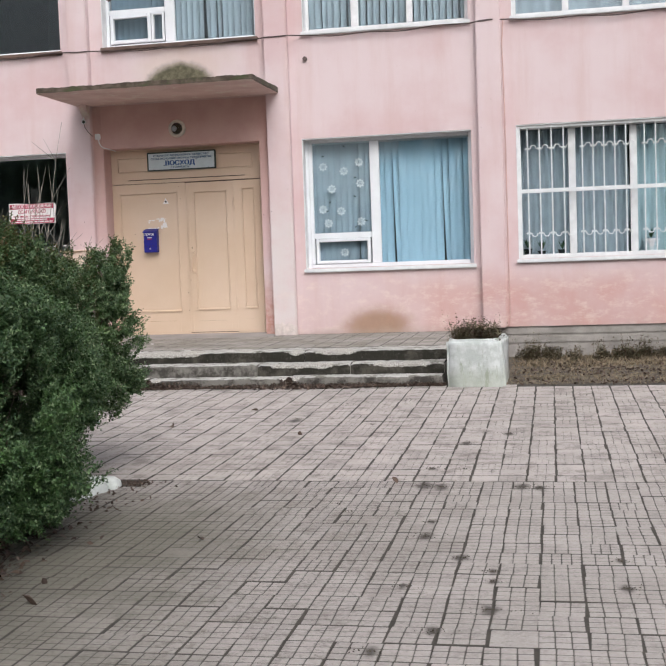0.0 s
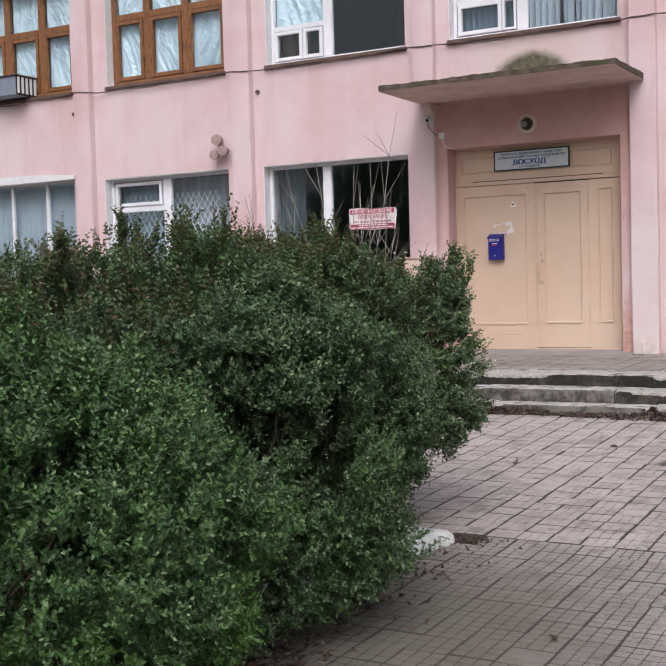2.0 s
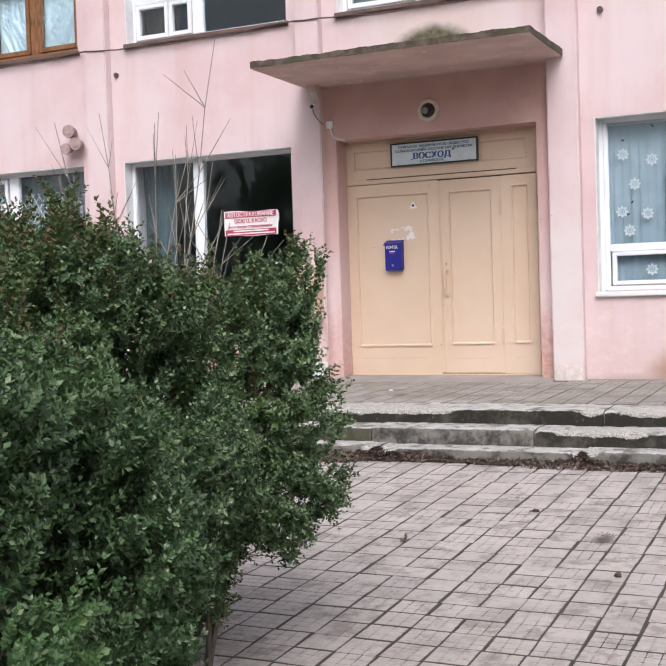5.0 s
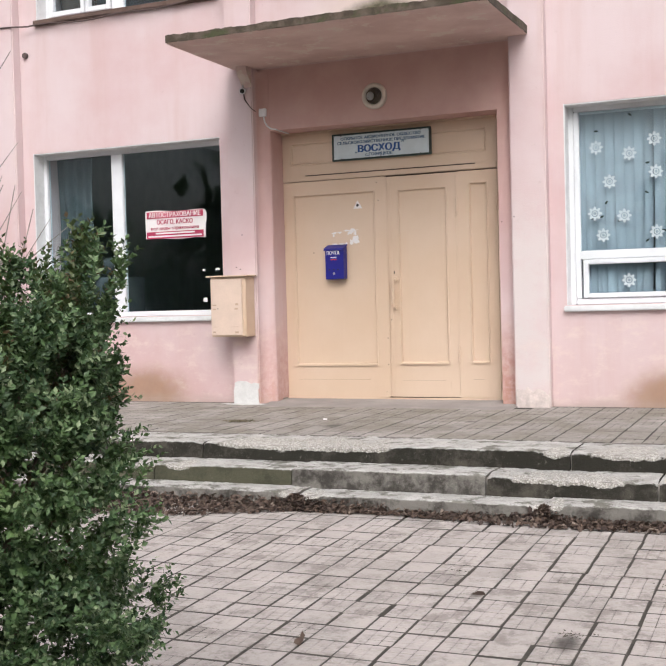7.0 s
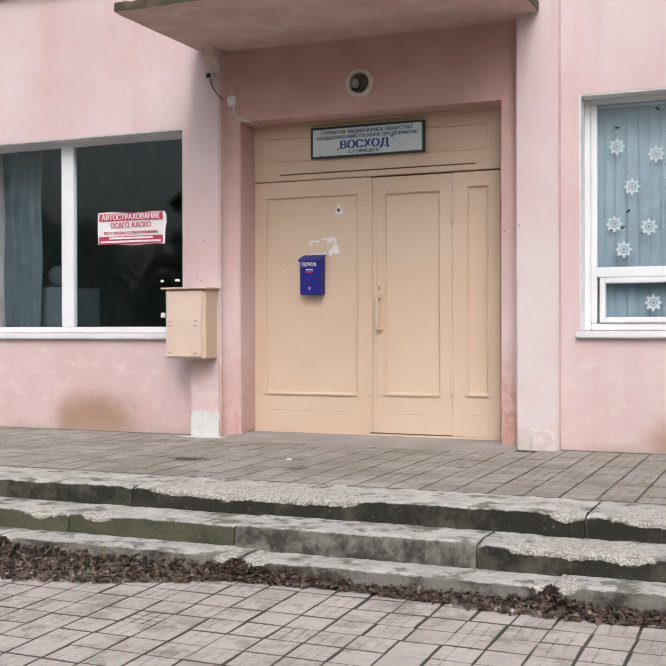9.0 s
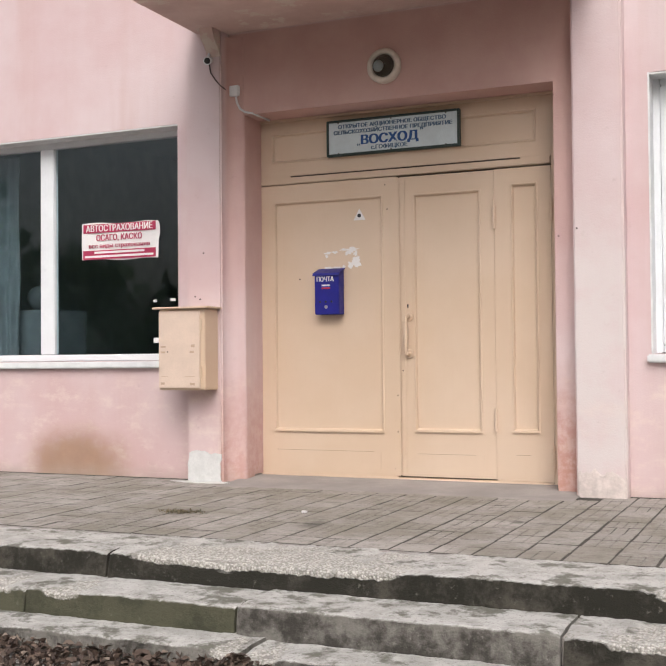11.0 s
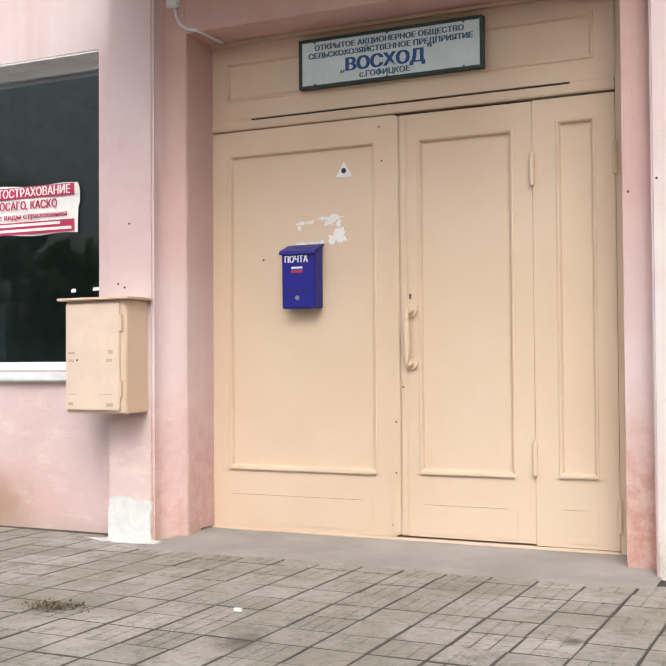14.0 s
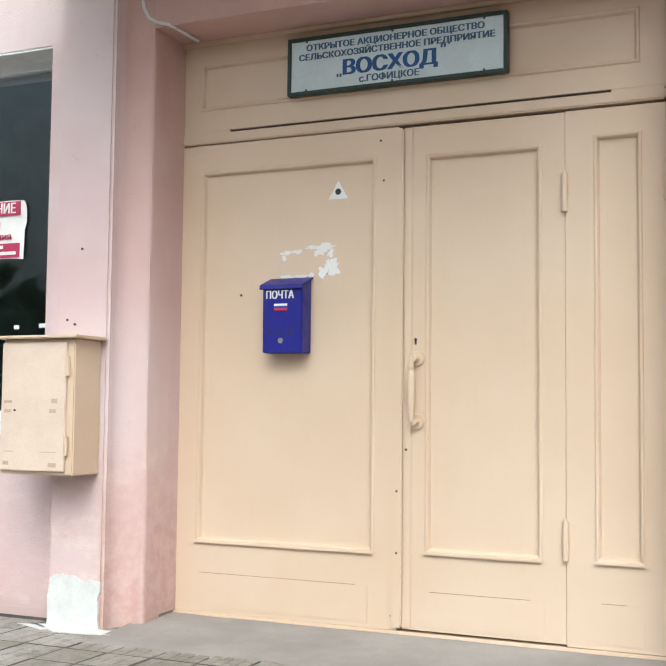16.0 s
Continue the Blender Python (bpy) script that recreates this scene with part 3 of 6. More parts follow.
# ---- windows ----
def window(name, o, bars, label, frame=M_white, fy=(0.15, 0.22), fw=0.055, sill=M_whitepaint, reveal=True, glassmat=None):
    """o: opening x0 z0 x1 z1. bars: boxes (x0, z0, x1, z1) of mullions and transoms. Panes: the cells between them."""
    w = tagged(new(name), label, "window", kind="structure")
    x0, z0, x1, z1 = o
    bm = bmesh.new()
    for d in ((x0, z0, x0 + fw, z1), (x1 - fw, z0, x1, z1), (x0 + fw, z0, x1 - fw, z0 + fw), (x0 + fw, z1 - fw, x1 - fw, z1)):
        box(bm, d[0] + 0.002, fy[0], d[1] + 0.002, d[2] - 0.002, fy[1], d[3] - 0.002, 0.006)
    part("window_frame", bm, frame, w)
    for b in bars:
        boxpart("glazing_bar", (b[0], fy[0] + 0.004, b[1], b[2], fy[1] - 0.004, b[3]), frame, w, bevel=0.006)
    if sill:
        bm = bmesh.new()
        box(bm, x0 - 0.02, -0.045, z0 - 0.055, x1 + 0.03, fy[0], z0 - 0.004, 0.008)
        part("window_sill", bm, sill, w)
    if reveal:
        bm = bmesh.new()
        box(bm, x0 + 0.001, -0.004, z0, x0 + 0.012, fy[0], z1 - 0.001)
        box(bm, x0 + 0.012, 0.004, z1 - 0.012, x1 - 0.001, fy[0], z1 - 0.001)
        part("reveal_lining", bm, M_whitepaint, w)
    return w


def pane(w, x0, z0, x1, z1, material=None, y=0.185):
    ob = boxpart("pane", (x0, y, z0, x1, y + 0.006, z1), material or M_glass, w)
    ob.visible_shadow = False
    return ob


def sash(w, x0, z0, x1, z1, material=M_white, y0=0.135, y1=0.2, fw=0.05):
    bm = bmesh.new()
    for d in ((x0, z0, x0 + fw, z1), (x1 - fw, z0, x1, z1), (x0 + fw, z0, x1 - fw, z0 + fw), (x0 + fw, z1 - fw, x1 - fw, z1)):
        box(bm, d[0], y0, d[1], d[2], y1, d[3], 0.006)
    return part("sash", bm, material, w)


def blind(x0, x1, z0, z1, y, material, label, slat=0.095, turn=12, gaps=()):
    t = thing("vertical_blind", label, "blind", (x0, y, z0), "vertical blinds")
    n = max(2, round((x1 - x0) / (slat * 0.93)))
    rail = boxpart("head_rail", (x0, y - 0.02, z1 - 0.04, x1, y + 0.02, z1), M_white)
    under(t, rail)
    rng = random.Random(int(abs(x0 * 100)))
    for i in range(n):
        cx = x0 + (i + 0.5) * (x1 - x0) / n
        bm = bmesh.new()
        a = radians(turn + rng.uniform(-6, 6) + (28 if i in gaps else 0))
        segs, rows = 3, 6
        sway = rng.uniform(-0.012, 0.012) * (3 if i in gaps else 1)
        grid = []
        for r in range(rows + 1):
            f = r / rows
            row = []
            for s in range(segs + 1):
                u = (s / segs - 0.5) * slat
                bow = 0.008 * (1 - (2 * s / segs - 1) ** 2)
                row.append(bm.verts.new((cx + u * math.cos(a) + sway * (1 - f) ** 2, y + u * math.sin(a) - bow, z0 + 0.01 + f * (z1 - z0 - 0.05))))
            grid.append(row)
        for r in range(rows):
            for s in range(segs):
                bm.faces.new((grid[r][s], grid[r][s + 1], grid[r + 1][s + 1], grid[r + 1][s]))
        under(t, part("slat", bm, material, None, smooth=True))
    return t


def curtain(x0, x1, z0, z1, y, material, label, fold=0.11, depth=0.03, name="curtain"):
    bm = bmesh.new()
    n, rows = int((x1 - x0) / 0.018), 10
    rng = random.Random(int(abs(x0 * 77)))
    ph = [rng.uniform(0, 6.28) for _ in range(4)]
    grid = []
    for r in range(rows + 1):
        f = r / rows
        row = []
        for i in range(n + 1):
            x = x0 + (x1 - x0) * i / n
            d = depth * (0.6 + 0.4 * f) * math.sin(x / fold * 6.28 + ph[0] + 0.7 * math.sin(x * 5 + ph[1]) + 0.3 * f * math.sin(x * 9 + ph[2]))
            row.append(bm.verts.new((x + 0.01 * math.sin(9 * f + x * 20), y + d, z0 + f * (z1 - z0))))
        grid.append(row)
    for r in range(rows):
        for i in range(n):
            bm.faces.new((grid[r][i], grid[r][i + 1], grid[r + 1][i + 1], grid[r + 1][i]))
    ob = part(name, bm, material, None, smooth=True)
    return tagged(ob, label, "curtain", "curtains")


def sheeting(x0, x1, z0, z1, y, label, seed=0):
    """Crumpled plastic film stretched behind a pane."""
    bm = bmesh.new()
    nx, nz = 40, 80
    grid = []
    for r in range(nz + 1):
        row = []
        for i in range(nx + 1):
            x, z = x0 + (x1 - x0) * i / nx, z0 + (z1 - z0) * r / nz
            p = Vector((x * 5 + z * 3.2, z * 2.2 - x * 2.0, seed * 3.7))
            lean = 0.8 * math.sin(seed * 2.1 + z * 1.3)
            q = Vector(((x - x0) * 7 + lean * (z - z0) * 5, (z - z0) * 1.1, seed * 3.7))
            d = 0.07 * abs(noise.noise(q)) + 0.045 * abs(noise.noise(q * 2.1 + Vector((4, 0, 0)))) + 0.03 * abs(noise.noise(p * 2.7))
            edge = min(i, nx - i) / nx
            row.append(bm.verts.new((x, y + d * min(1, edge * 6), z)))
        grid.append(row)
    for r in range(nz):
        for i in range(nx):
            bm.faces.new((grid[r][i], grid[r][i + 1], grid[r + 1][i + 1], grid[r + 1][i]))
    return tagged(part("plastic_sheet", bm, M_plastic, None, smooth=True), label, "plastic sheet", "plastic sheets")


# right of the door: opening casement with flower stickers, fixed light with blue blinds
w = window("window_1", OPEN[4], [(3.75, 1.355, 3.875, 2.975), (2.968, 1.695, 3.75, 1.77), (2.924, 1.355, 2.968, 2.975)], "white framed window with hopper and wide light")
pane(sash(w, 2.99, 1.358, 3.73, 1.692, fw=0.042), 3.03, 1.40, 3.69, 1.65)
pane(w, 2.968, 1.77, 3.75, 2.975), pane(w, 3.875, 1.355, 5.057, 2.975, M_glassblue)
blind(2.93, 3.76, 1.31, 3.0, 0.245, M_lilac, "grey lilac vertical blind behind flower stickers", 0.09, 9, (7,))
blind(3.84, 5.08, 1.31, 3.0, 0.29, M_blind, "pale blue vertical blind almost closed", 0.1, 8, (2, 9, 11))


def flower(x, z, r):
    bm = bmesh.new()
    n = 40
    for a, b in ((0.24, 0.40), (0.56, 1.0)):
        ring = []
        for i in range(n):
            t = i * math.tau / n
            k = 1 + (0.24 * math.cos(8 * t) if b == 1.0 else 0)
            ring.append((bm.verts.new((a * r * math.cos(t), 0, a * r * math.sin(t))), bm.verts.new((b * r * k * math.cos(t), -0.001, b * r * k * math.sin(t)))))
        for i in range(n):
            j = (i + 1) % n
            bm.faces.new((ring[i][0], ring[j][0], ring[j][1], ring[i][1]))
    ob = part("flower_sticker", bm, M_lace)
    ob.location = (x, 0.1815, z)
    return tagged(ob, "white flower ring sticker on window glass", "sticker", "flower stickers")


for i, (x, z) in enumerate(((3.05, 2.66), (3.33, 2.59), (3.54, 2.70), (3.16, 2.36), (3.55, 2.42), (3.03, 2.09), (3.28, 2.06), (3.10, 1.90), (3.55, 1.91), (3.31, 1.505))):
    flower(x + 0.06, z, 0.052)
for i, (x, z) in enumerate(((3.19, 2.18), (3.54, 2.50), (3.53, 2.25), (3.15, 2.06), (3.67, 1.92), (3.53, 1.84), (3.11, 2.80), (3.40, 2.92), (3.30, 2.02), (3.06, 2.05))):
    bm = bmesh.new()
    vs = [bm.verts.new(((0.028 if i == 4 else 0.018) * math.cos(k * 0.785) * (1 + 0.3 * (k == 0)), 0, 0.009 * math.sin(k * 0.785))) for k in range(8)]
    bm.faces.new(vs)
    ob = part("leaf_sticker", bm, M_signframe)
    ob.matrix_world = pose(x, 0.1812, z, 0, (37 * i) % 90 - 45, 0)
    tagged(ob, "small dark leaf sticker on window glass", "sticker", "leaf stickers")

# far right: three lights behind a white scrollwork grille
w = window("window_2", OPEN[5], [(6.34, 1.39, 6.43, 2.995), (7.105, 1.39, 7.195, 2.995)], "white painted three light window behind a grille", M_whitepaint)
pane(w, 5.74, 1.39, 6.34, 2.995), pane(w, 6.43, 1.39, 7.105, 2.995), pane(w, 7.195, 1.39, 7.875, 2.995)
curtain(5.70, 7.1, 1.345, 3.0, 0.36, M_curtain, "grey tulle curtain hanging in vertical folds", 0.09, 0.022)
curtain(7.15, 7.9, 1.345, 3.0, 0.36, M_lace, "pale blue curtain hanging in vertical folds", 0.12, 0.03)
g = thing("window_grille", "white painted iron window grille with scrollwork", "grille", (5.685, 0.05, 1.335))
bm = bmesh.new()
for d in ((5.69, 1.34, 5.735, 3.04), (7.88, 1.34, 7.925, 3.04), (5.735, 1.34, 7.88, 1.38), (5.735, 3.0, 7.88, 3.04), (5.735, 2.175, 7.88, 2.225)):
    box(bm, d[0], 0.03, d[1], d[2], 0.055, d[3], 0.003)
under(g, part("grille_frame", bm, M_whitepaint))
xs = []
for a, b, n in ((5.735, 6.34, 4), (6.43, 7.105, 5), (7.195, 7.88, 5)):
    xs += [a + (i + 0.6) * (b - a) / n for i in range(n)]
for x in xs:
    bm = bmesh.new()
    rod(bm, (x, 0.042, 1.375), (x, 0.042, 3.01), 0.009, 0.009, 6)
    under(g, part("rod", bm, M_whitepaint, None))
    for z, s in ((2.74, 1), (1.66, -1)):
        bm = bmesh.new()
        box(bm, x - 0.035, 0.028, z - 0.014, x + 0.035, 0.05, z + 0.014, 0.008)
        pts = [(x + 0.035 + 0.075 * (1 - math.cos(i * math.pi / 8)) / 2 * 1.0, 0.038, z + s * 0.045 * math.sin(i * math.pi / 8)) for i in range(9)]
        tube(bm, pts, 0.007, 5)
        under(g, part("scroll", bm, M_whitepaint, None))


def pot(x, z, r, h, material, label, plant=True):
    t = thing("flower_pot", label, "flower pot", (x, 0.27, z), "pots on the window ledge")
    bm = bmesh.new()
    rod(bm, (0, 0, 0), (0, 0, h), r * 0.75, r, 14)
    rod(bm, (0, 0, h * 0.85), (0, 0, h), r * 1.1, r * 1.1, 14)
    part("pot", bm, material, t)
    if plant:
        bm = bmesh.new()
        rng = random.Random(int(x * 100))
        for i in range(16):
            a, l = rng.uniform(0, 6.28), rng.uniform(0.06, 0.16)
            d = Vector((math.cos(a) * 0.5, math.sin(a) * 0.3, 1)) * l
            p = Vector((0, 0, h))
            s = Vector((-d.y, d.x, 0)).normalized() * 0.012
            bm.faces.new([bm.verts.new(q) for q in (p, p + d * 0.6 + s, p + d, p + d * 0.6 - s)])
        part("leaves", bm, M_potleaf, t)


M_potleaf = leaf_material("pot_plant_leaf", (0.02, 0.045, 0.02), (0.04, 0.08, 0.03), (0.05, 0.09, 0.03), (0.03, 0.05, 0.02))
for x, h, m_, lb in ((5.80, 0.12, M_black, "small dark flower pot on window ledge"), (5.98, 0.09, M_black, "small dark flower pot on window ledge"), (6.24, 0.10, M_black, "small dark flower pot on window ledge"), (7.36, 0.2, M_whitepaint, "white flower pot with dark leafy plant")):
    pot(x, 1.34, 0.05 if h < 0.15 else 0.1, h, m_, lb)
tagged(boxpart("window_ledge", (5.70, 0.225, 1.30, 7.92, 0.45, 1.339), M_whitepaint), kind="structure")

# left of the door: dark glass of an unlit room
w = window("window_3", OPEN[2], [(-1.872, 1.34, -1.738, 2.975)], "white framed window of an unlit room")
pane(w, -2.683, 1.34, -1.872, 2.975), pane(w, -1.738, 1.34, -0.552, 2.975)
curtain(-2.72, -2.30, 1.3, 3.0, 0.42, M_dim, "dark grey green curtain drawn aside", 0.12, 0.03)
bm = bmesh.new()
bmesh.ops.create_uvsphere(bm, u_segments=20, v_segments=12, radius=0.11)
tagged(part("globe_lamp", bm, M_dim, None, smooth=True), "dim globe lamp in the unlit room", "lamp").location = (-2.35, 0.75, 1.83)
tagged(boxpart("lamp_table", (-2.6, 0.5, 0.42, -2.05, 1.0, 1.72), M_dim), "dark cabinet below the globe lamp", "cabinet")
# switch plates of the unlit room, set flat on the glass
for x, z, wd in ((-0.83, 1.73, 0.03), (-0.68, 1.735, 0.045), (-0.83, 1.42, 0.045)):
    tagged(boxpart("switch_plate", (x, 0.182, z, x + wd, 0.1845, z + 0.02 + (0.02 if z < 1.5 else 0)), M_paper), "small white switch plate set on the window glass", "paper scrap")

# further left, half hidden by the bushes
w = window("window_4", OPEN[1], [(-4.62, 1.295, -4.47, 2.985), (-5.557, 2.52, -4.62, 2.6)], "white plastic window with small upper vent light")
pane(sash(w, -5.53, 2.61, -4.64, 2.97), -5.48, 2.66, -4.69, 2.92)
pane(w, -5.557, 1.295, -4.62, 2.52), pane(w, -4.47, 1.295, -3.385, 2.985, M_glassblue)
t = curtain(-5.58, -3.36, 1.242, 3.0, 0.41, M_blindgrey, "grey blue lace curtain behind the glass", 0.16, 0.03)
lat = thing("lattice_panel", "white diagonal lattice behind window glass", "lattice", (-4.4, 0.34, 1.3))
for i in range(-12, 28):
    for s in (1, -1):
        xa, lim = -5.5 + i * 0.10, []
        for z in np.linspace(1.3, 2.78, 150):
            if -5.48 < xa + s * (z - 1.3) * 0.62 < -3.72:
                lim.append(float(z))
        if len(lim) > 8:
            bm = bmesh.new()
            rod(bm, (xa + s * (lim[0] - 1.3) * 0.62, 0.34 + s * 0.004, lim[0]), (xa + s * (lim[-1] - 1.3) * 0.62, 0.34 + s * 0.004, lim[-1]), 0.007, 0.007, 4)
            under(lat, part("lath", bm, M_white, None))
w = window("window_5", OPEN[0], [(-7.72, 1.295, -7.67, 3.045), (-6.97, 1.295, -6.91, 3.045)], "white framed window with pale grey blinds", M_whitepaint)
pane(w, -8.41, 1.295, -7.72, 3.045), pane(w, -7.67, 1.295, -6.97, 3.045), pane(w, -6.91, 1.295, -6.27, 3.045)
blind(-8.4, -6.26, 1.3, 3.06, 0.3, M_blindgrey, "pale grey vertical blind fully closed", 0.1, 4)
bm = bmesh.new()
for i in range(18):
    x0, x1 = -8.6 + i * 0.134, -8.6 + (i + 1) * 0.134
    f = lambda x: 0.06 * (1 - ((x + 7.4) / 1.25) ** 2)
    vs = [bm.verts.new(p) for p in ((x0, -0.03, 3.08), (x1, -0.03, 3.08), (x1, -0.03, 3.14 + f(x1)), (x0, -0.03, 3.14 + f(x0)), (x0, -0.002, 3.08), (x1, -0.002, 3.08), (x1, -0.002, 3.14 + f(x1)), (x0, -0.002, 3.14 + f(x0)))]
    for q in ((0, 1, 2, 3), (3, 2, 6, 7), (0, 4, 5, 1), (1, 5, 6, 2), (0, 3, 7, 4)):
        bm.faces.new([vs[j] for j in q])
tagged(part("window_hood", bm, M_whitepaint), "bowed white plaster band over a window", "trim", kind="structure")

# upper storey
w = window("window_6", UP[3], [(0.98, 4.475, 1.12, 6.14), (0.175, 4.88, 0.98, 4.95)], "white plastic upper window with hopper light", sill=M_sill)
pane(sash(w, 0.19, 4.485, 0.78, 4.875), 0.24, 4.535, 0.73, 4.825)
pane(sash(w, 0.79, 4.485, 0.97, 4.875, fw=0.03), 0.82, 4.515, 0.94, 4.845)
pane(w, 0.175, 4.95, 0.98, 6.14), pane(w, 1.12, 4.475, 2.235, 6.14)
blind(0.16, 1.0, 4.46, 6.15, 0.3, M_blinddark, "grey vertical blind turned open", 0.09, 45)
blind(1.1, 2.26, 4.46, 6.15, 0.3, M_blindgrey, "pale blue grey vertical blind turned half open", 0.09, 40, (4, 5, 7))
w = window("window_7", UP[4], [(3.56, 4.485, 3.66, 6.14), (4.30, 4.485, 4.38, 6.14)], "white upper window of three lights", M_whitepaint)
pane(w, 2.985, 4.485, 3.56, 6.14), pane(w, 3.66, 4.485, 4.30, 6.14), pane(w, 4.38, 4.485, 5.055, 6.14)
blind(2.96, 5.08, 4.47, 6.15, 0.3, M_blindgrey, "grey vertical blind turned open", 0.095, 42)
w = window("window_8", UP[5], [(6.30, 4.485, 6.38, 6.14), (7.05, 4.485, 7.13, 6.14)], "white upper window with curtain", M_whitepaint)
pane(w, 5.715, 4.485, 6.30, 6.14), pane(w, 6.38, 4.485, 7.05, 6.14), pane(w, 7.13, 4.485, 7.845, 6.14)
curtain(5.7, 7.9, 4.47, 6.15, 0.3, M_curtain, "pale grey curtain in upper window", 0.14, 0.02)
w = window("window_9", UP[2], [(-1.80, 4.475, -1.66, 6.14), (-2.585, 4.90, -1.80, 4.97)], "white plastic upper window with small vents", sill=M_sill)
pane(sash(w, -2.58, 4.48, -2.13, 4.89), -2.53, 4.53, -2.18, 4.84)
pane(sash(w, -2.12, 4.48, -1.81, 4.89), -2.07, 4.53, -1.86, 4.84)
pane(w, -2.585, 4.97, -1.80, 6.14), pane(w, -1.66, 4.475, -0.555, 6.14)
sheeting(-2.6, -1.8, 4.93, 6.15, 0.26, "crumpled clear plastic sheet behind window glass", 3)
curtain(-2.6, -2.12, 4.421, 4.91, 0.36, M_browncloth, "brown cloth behind the vent light", 0.2, 0.02)
for idx, (o, xs, nm) in enumerate(((UP[1], (-4.83, -4.12), "window_10"), (UP[0], (-7.66, -6.93), "window_11"))):
    bars = [(x - 0.06, 4.50, x + 0.06, 6.14) for x in xs]
    es = [o[0] + 0.08, *[v for x in xs for v in (x - 0.06, x + 0.06)], o[2] - 0.08]
    cells = list(zip(es[::2], es[1::2]))
    for a, b in cells:
        bars.append((a, 5.42, b, 5.52))
    w = window(nm, o, bars, "varnished wooden upper window lined with plastic", M_wood, fw=0.08, sill=M_sill)
    for j, (a, b) in enumerate(cells):
        pane(sash(w, a + 0.004, 4.515, b - 0.004, 5.415, M_wood, 0.14, 0.2, 0.06), a + 0.064, 4.575, b - 0.064, 5.355)
        pane(w, a, 5.52, b, 6.12)
        sheeting(a + 0.03, b - 0.03, 4.53, 5.4, 0.25, "crumpled clear plastic sheet behind wooden window", idx * 5 + j)
        sheeting(a, b, 5.5, 6.13, 0.25, "crumpled clear plastic sheet behind wooden window", idx * 5 + j + 11)
ac = thing("air_conditioner", "weathered box air conditioner in the wooden window", "air conditioner", (-7.72, -0.2, 4.44))
under(ac, boxpart("body", (-7.73, -0.32, 4.44, -7.05, 0.13, 4.74), M_blinddark, bevel=0.01))
for i in range(5):
    under(ac, boxpart("grille_bar", (-7.045, -0.30 + i * 0.09, 4.47, -7.03, -0.26 + i * 0.09, 4.72), M_whitepaint))
under(ac, boxpart("side_panel", (-7.05, -0.32, 4.44, -7.046, 0.13, 4.74), M_black))
under(ac, boxpart("top_cover", (-7.76, -0.35, 4.741, -7.02, 0.13, 4.755), M_sill))

# cable strung along the upper sills
bm = bmesh.new()
pts = []
for i in range(120):
    x = -8.6 + i * 0.14
    on = any(p - 0.01 < x < p + 0.33 for p in PIL)
    sag = 0.04 * abs(math.sin((x + 0.46) / 2.88 * math.pi))
    pts.append((x, -0.128 if on else -0.058, 4.385 - sag + 0.012 * math.sin(x * 7)))
tube(bm, pts, 0.009, 5)
tagged(part("sagging_cable", bm, M_cable), "thin dark cable sagging along the upper sills", "cable")
bm = bmesh.new()
tube(bm, [(5.56, -0.01, 4.42), (5.55, -0.01, 4.3), (5.535, -0.01, 4.1), (5.55, -0.01, 3.3), (5.555, -0.01, 1.2), (5.56, -0.01, 0.47)], 0.007, 5)
tagged(part("wall_cable", bm, M_cablepink), "thin cable running down beside the pilaster", "cable")
bm = bmesh.new()
tube(bm, [(-6.17, -0.004, 4.05), (-6.15, -0.004, 3.6), (-6.14, -0.004, 3.15)], 0.005, 5)
tagged(part("wall_cable", bm, M_cablepink), "thin cable hanging from a drain stub", "cable")

# three round fittings on one bracket
t = thing("wall_fixture", "cluster of three round painted wall fittings", "wall fixture", (-3.44, 0, 3.34))
under(t, boxpart("bracket", (-3.46, -0.06, 3.26, -3.40, 0, 3.44), M_fitting, bevel=0.005))
for x, z, r in ((-3.43, 3.45, 0.075), (-3.33, 3.29, 0.072), (-3.48, 3.24, 0.065)):
    bm = bmesh.new()
    rod(bm, (x, -0.05, z), (x + 0.02, -0.16, z - 0.01), r * 0.7, r, 16)
    rod(bm, (x + 0.02, -0.16, z - 0.01), (x + 0.025, -0.185, z - 0.012), r * 1.08, r * 1.0, 16)
    cup = part("cup", bm, M_fitting, None, smooth=False)
    under(t, cup)
    bm = bmesh.new()
    rod(bm, (x + 0.025, -0.186, z - 0.012), (x + 0.026, -0.19, z - 0.012), r * 0.6, r * 0.55, 14)
    part("lens", bm, M_fitting, cup)


# ---- entrance ----
DY = 0.262
door = tagged(new("door_1"), "cream painted closed double door with side leaf", "door", kind="structure")


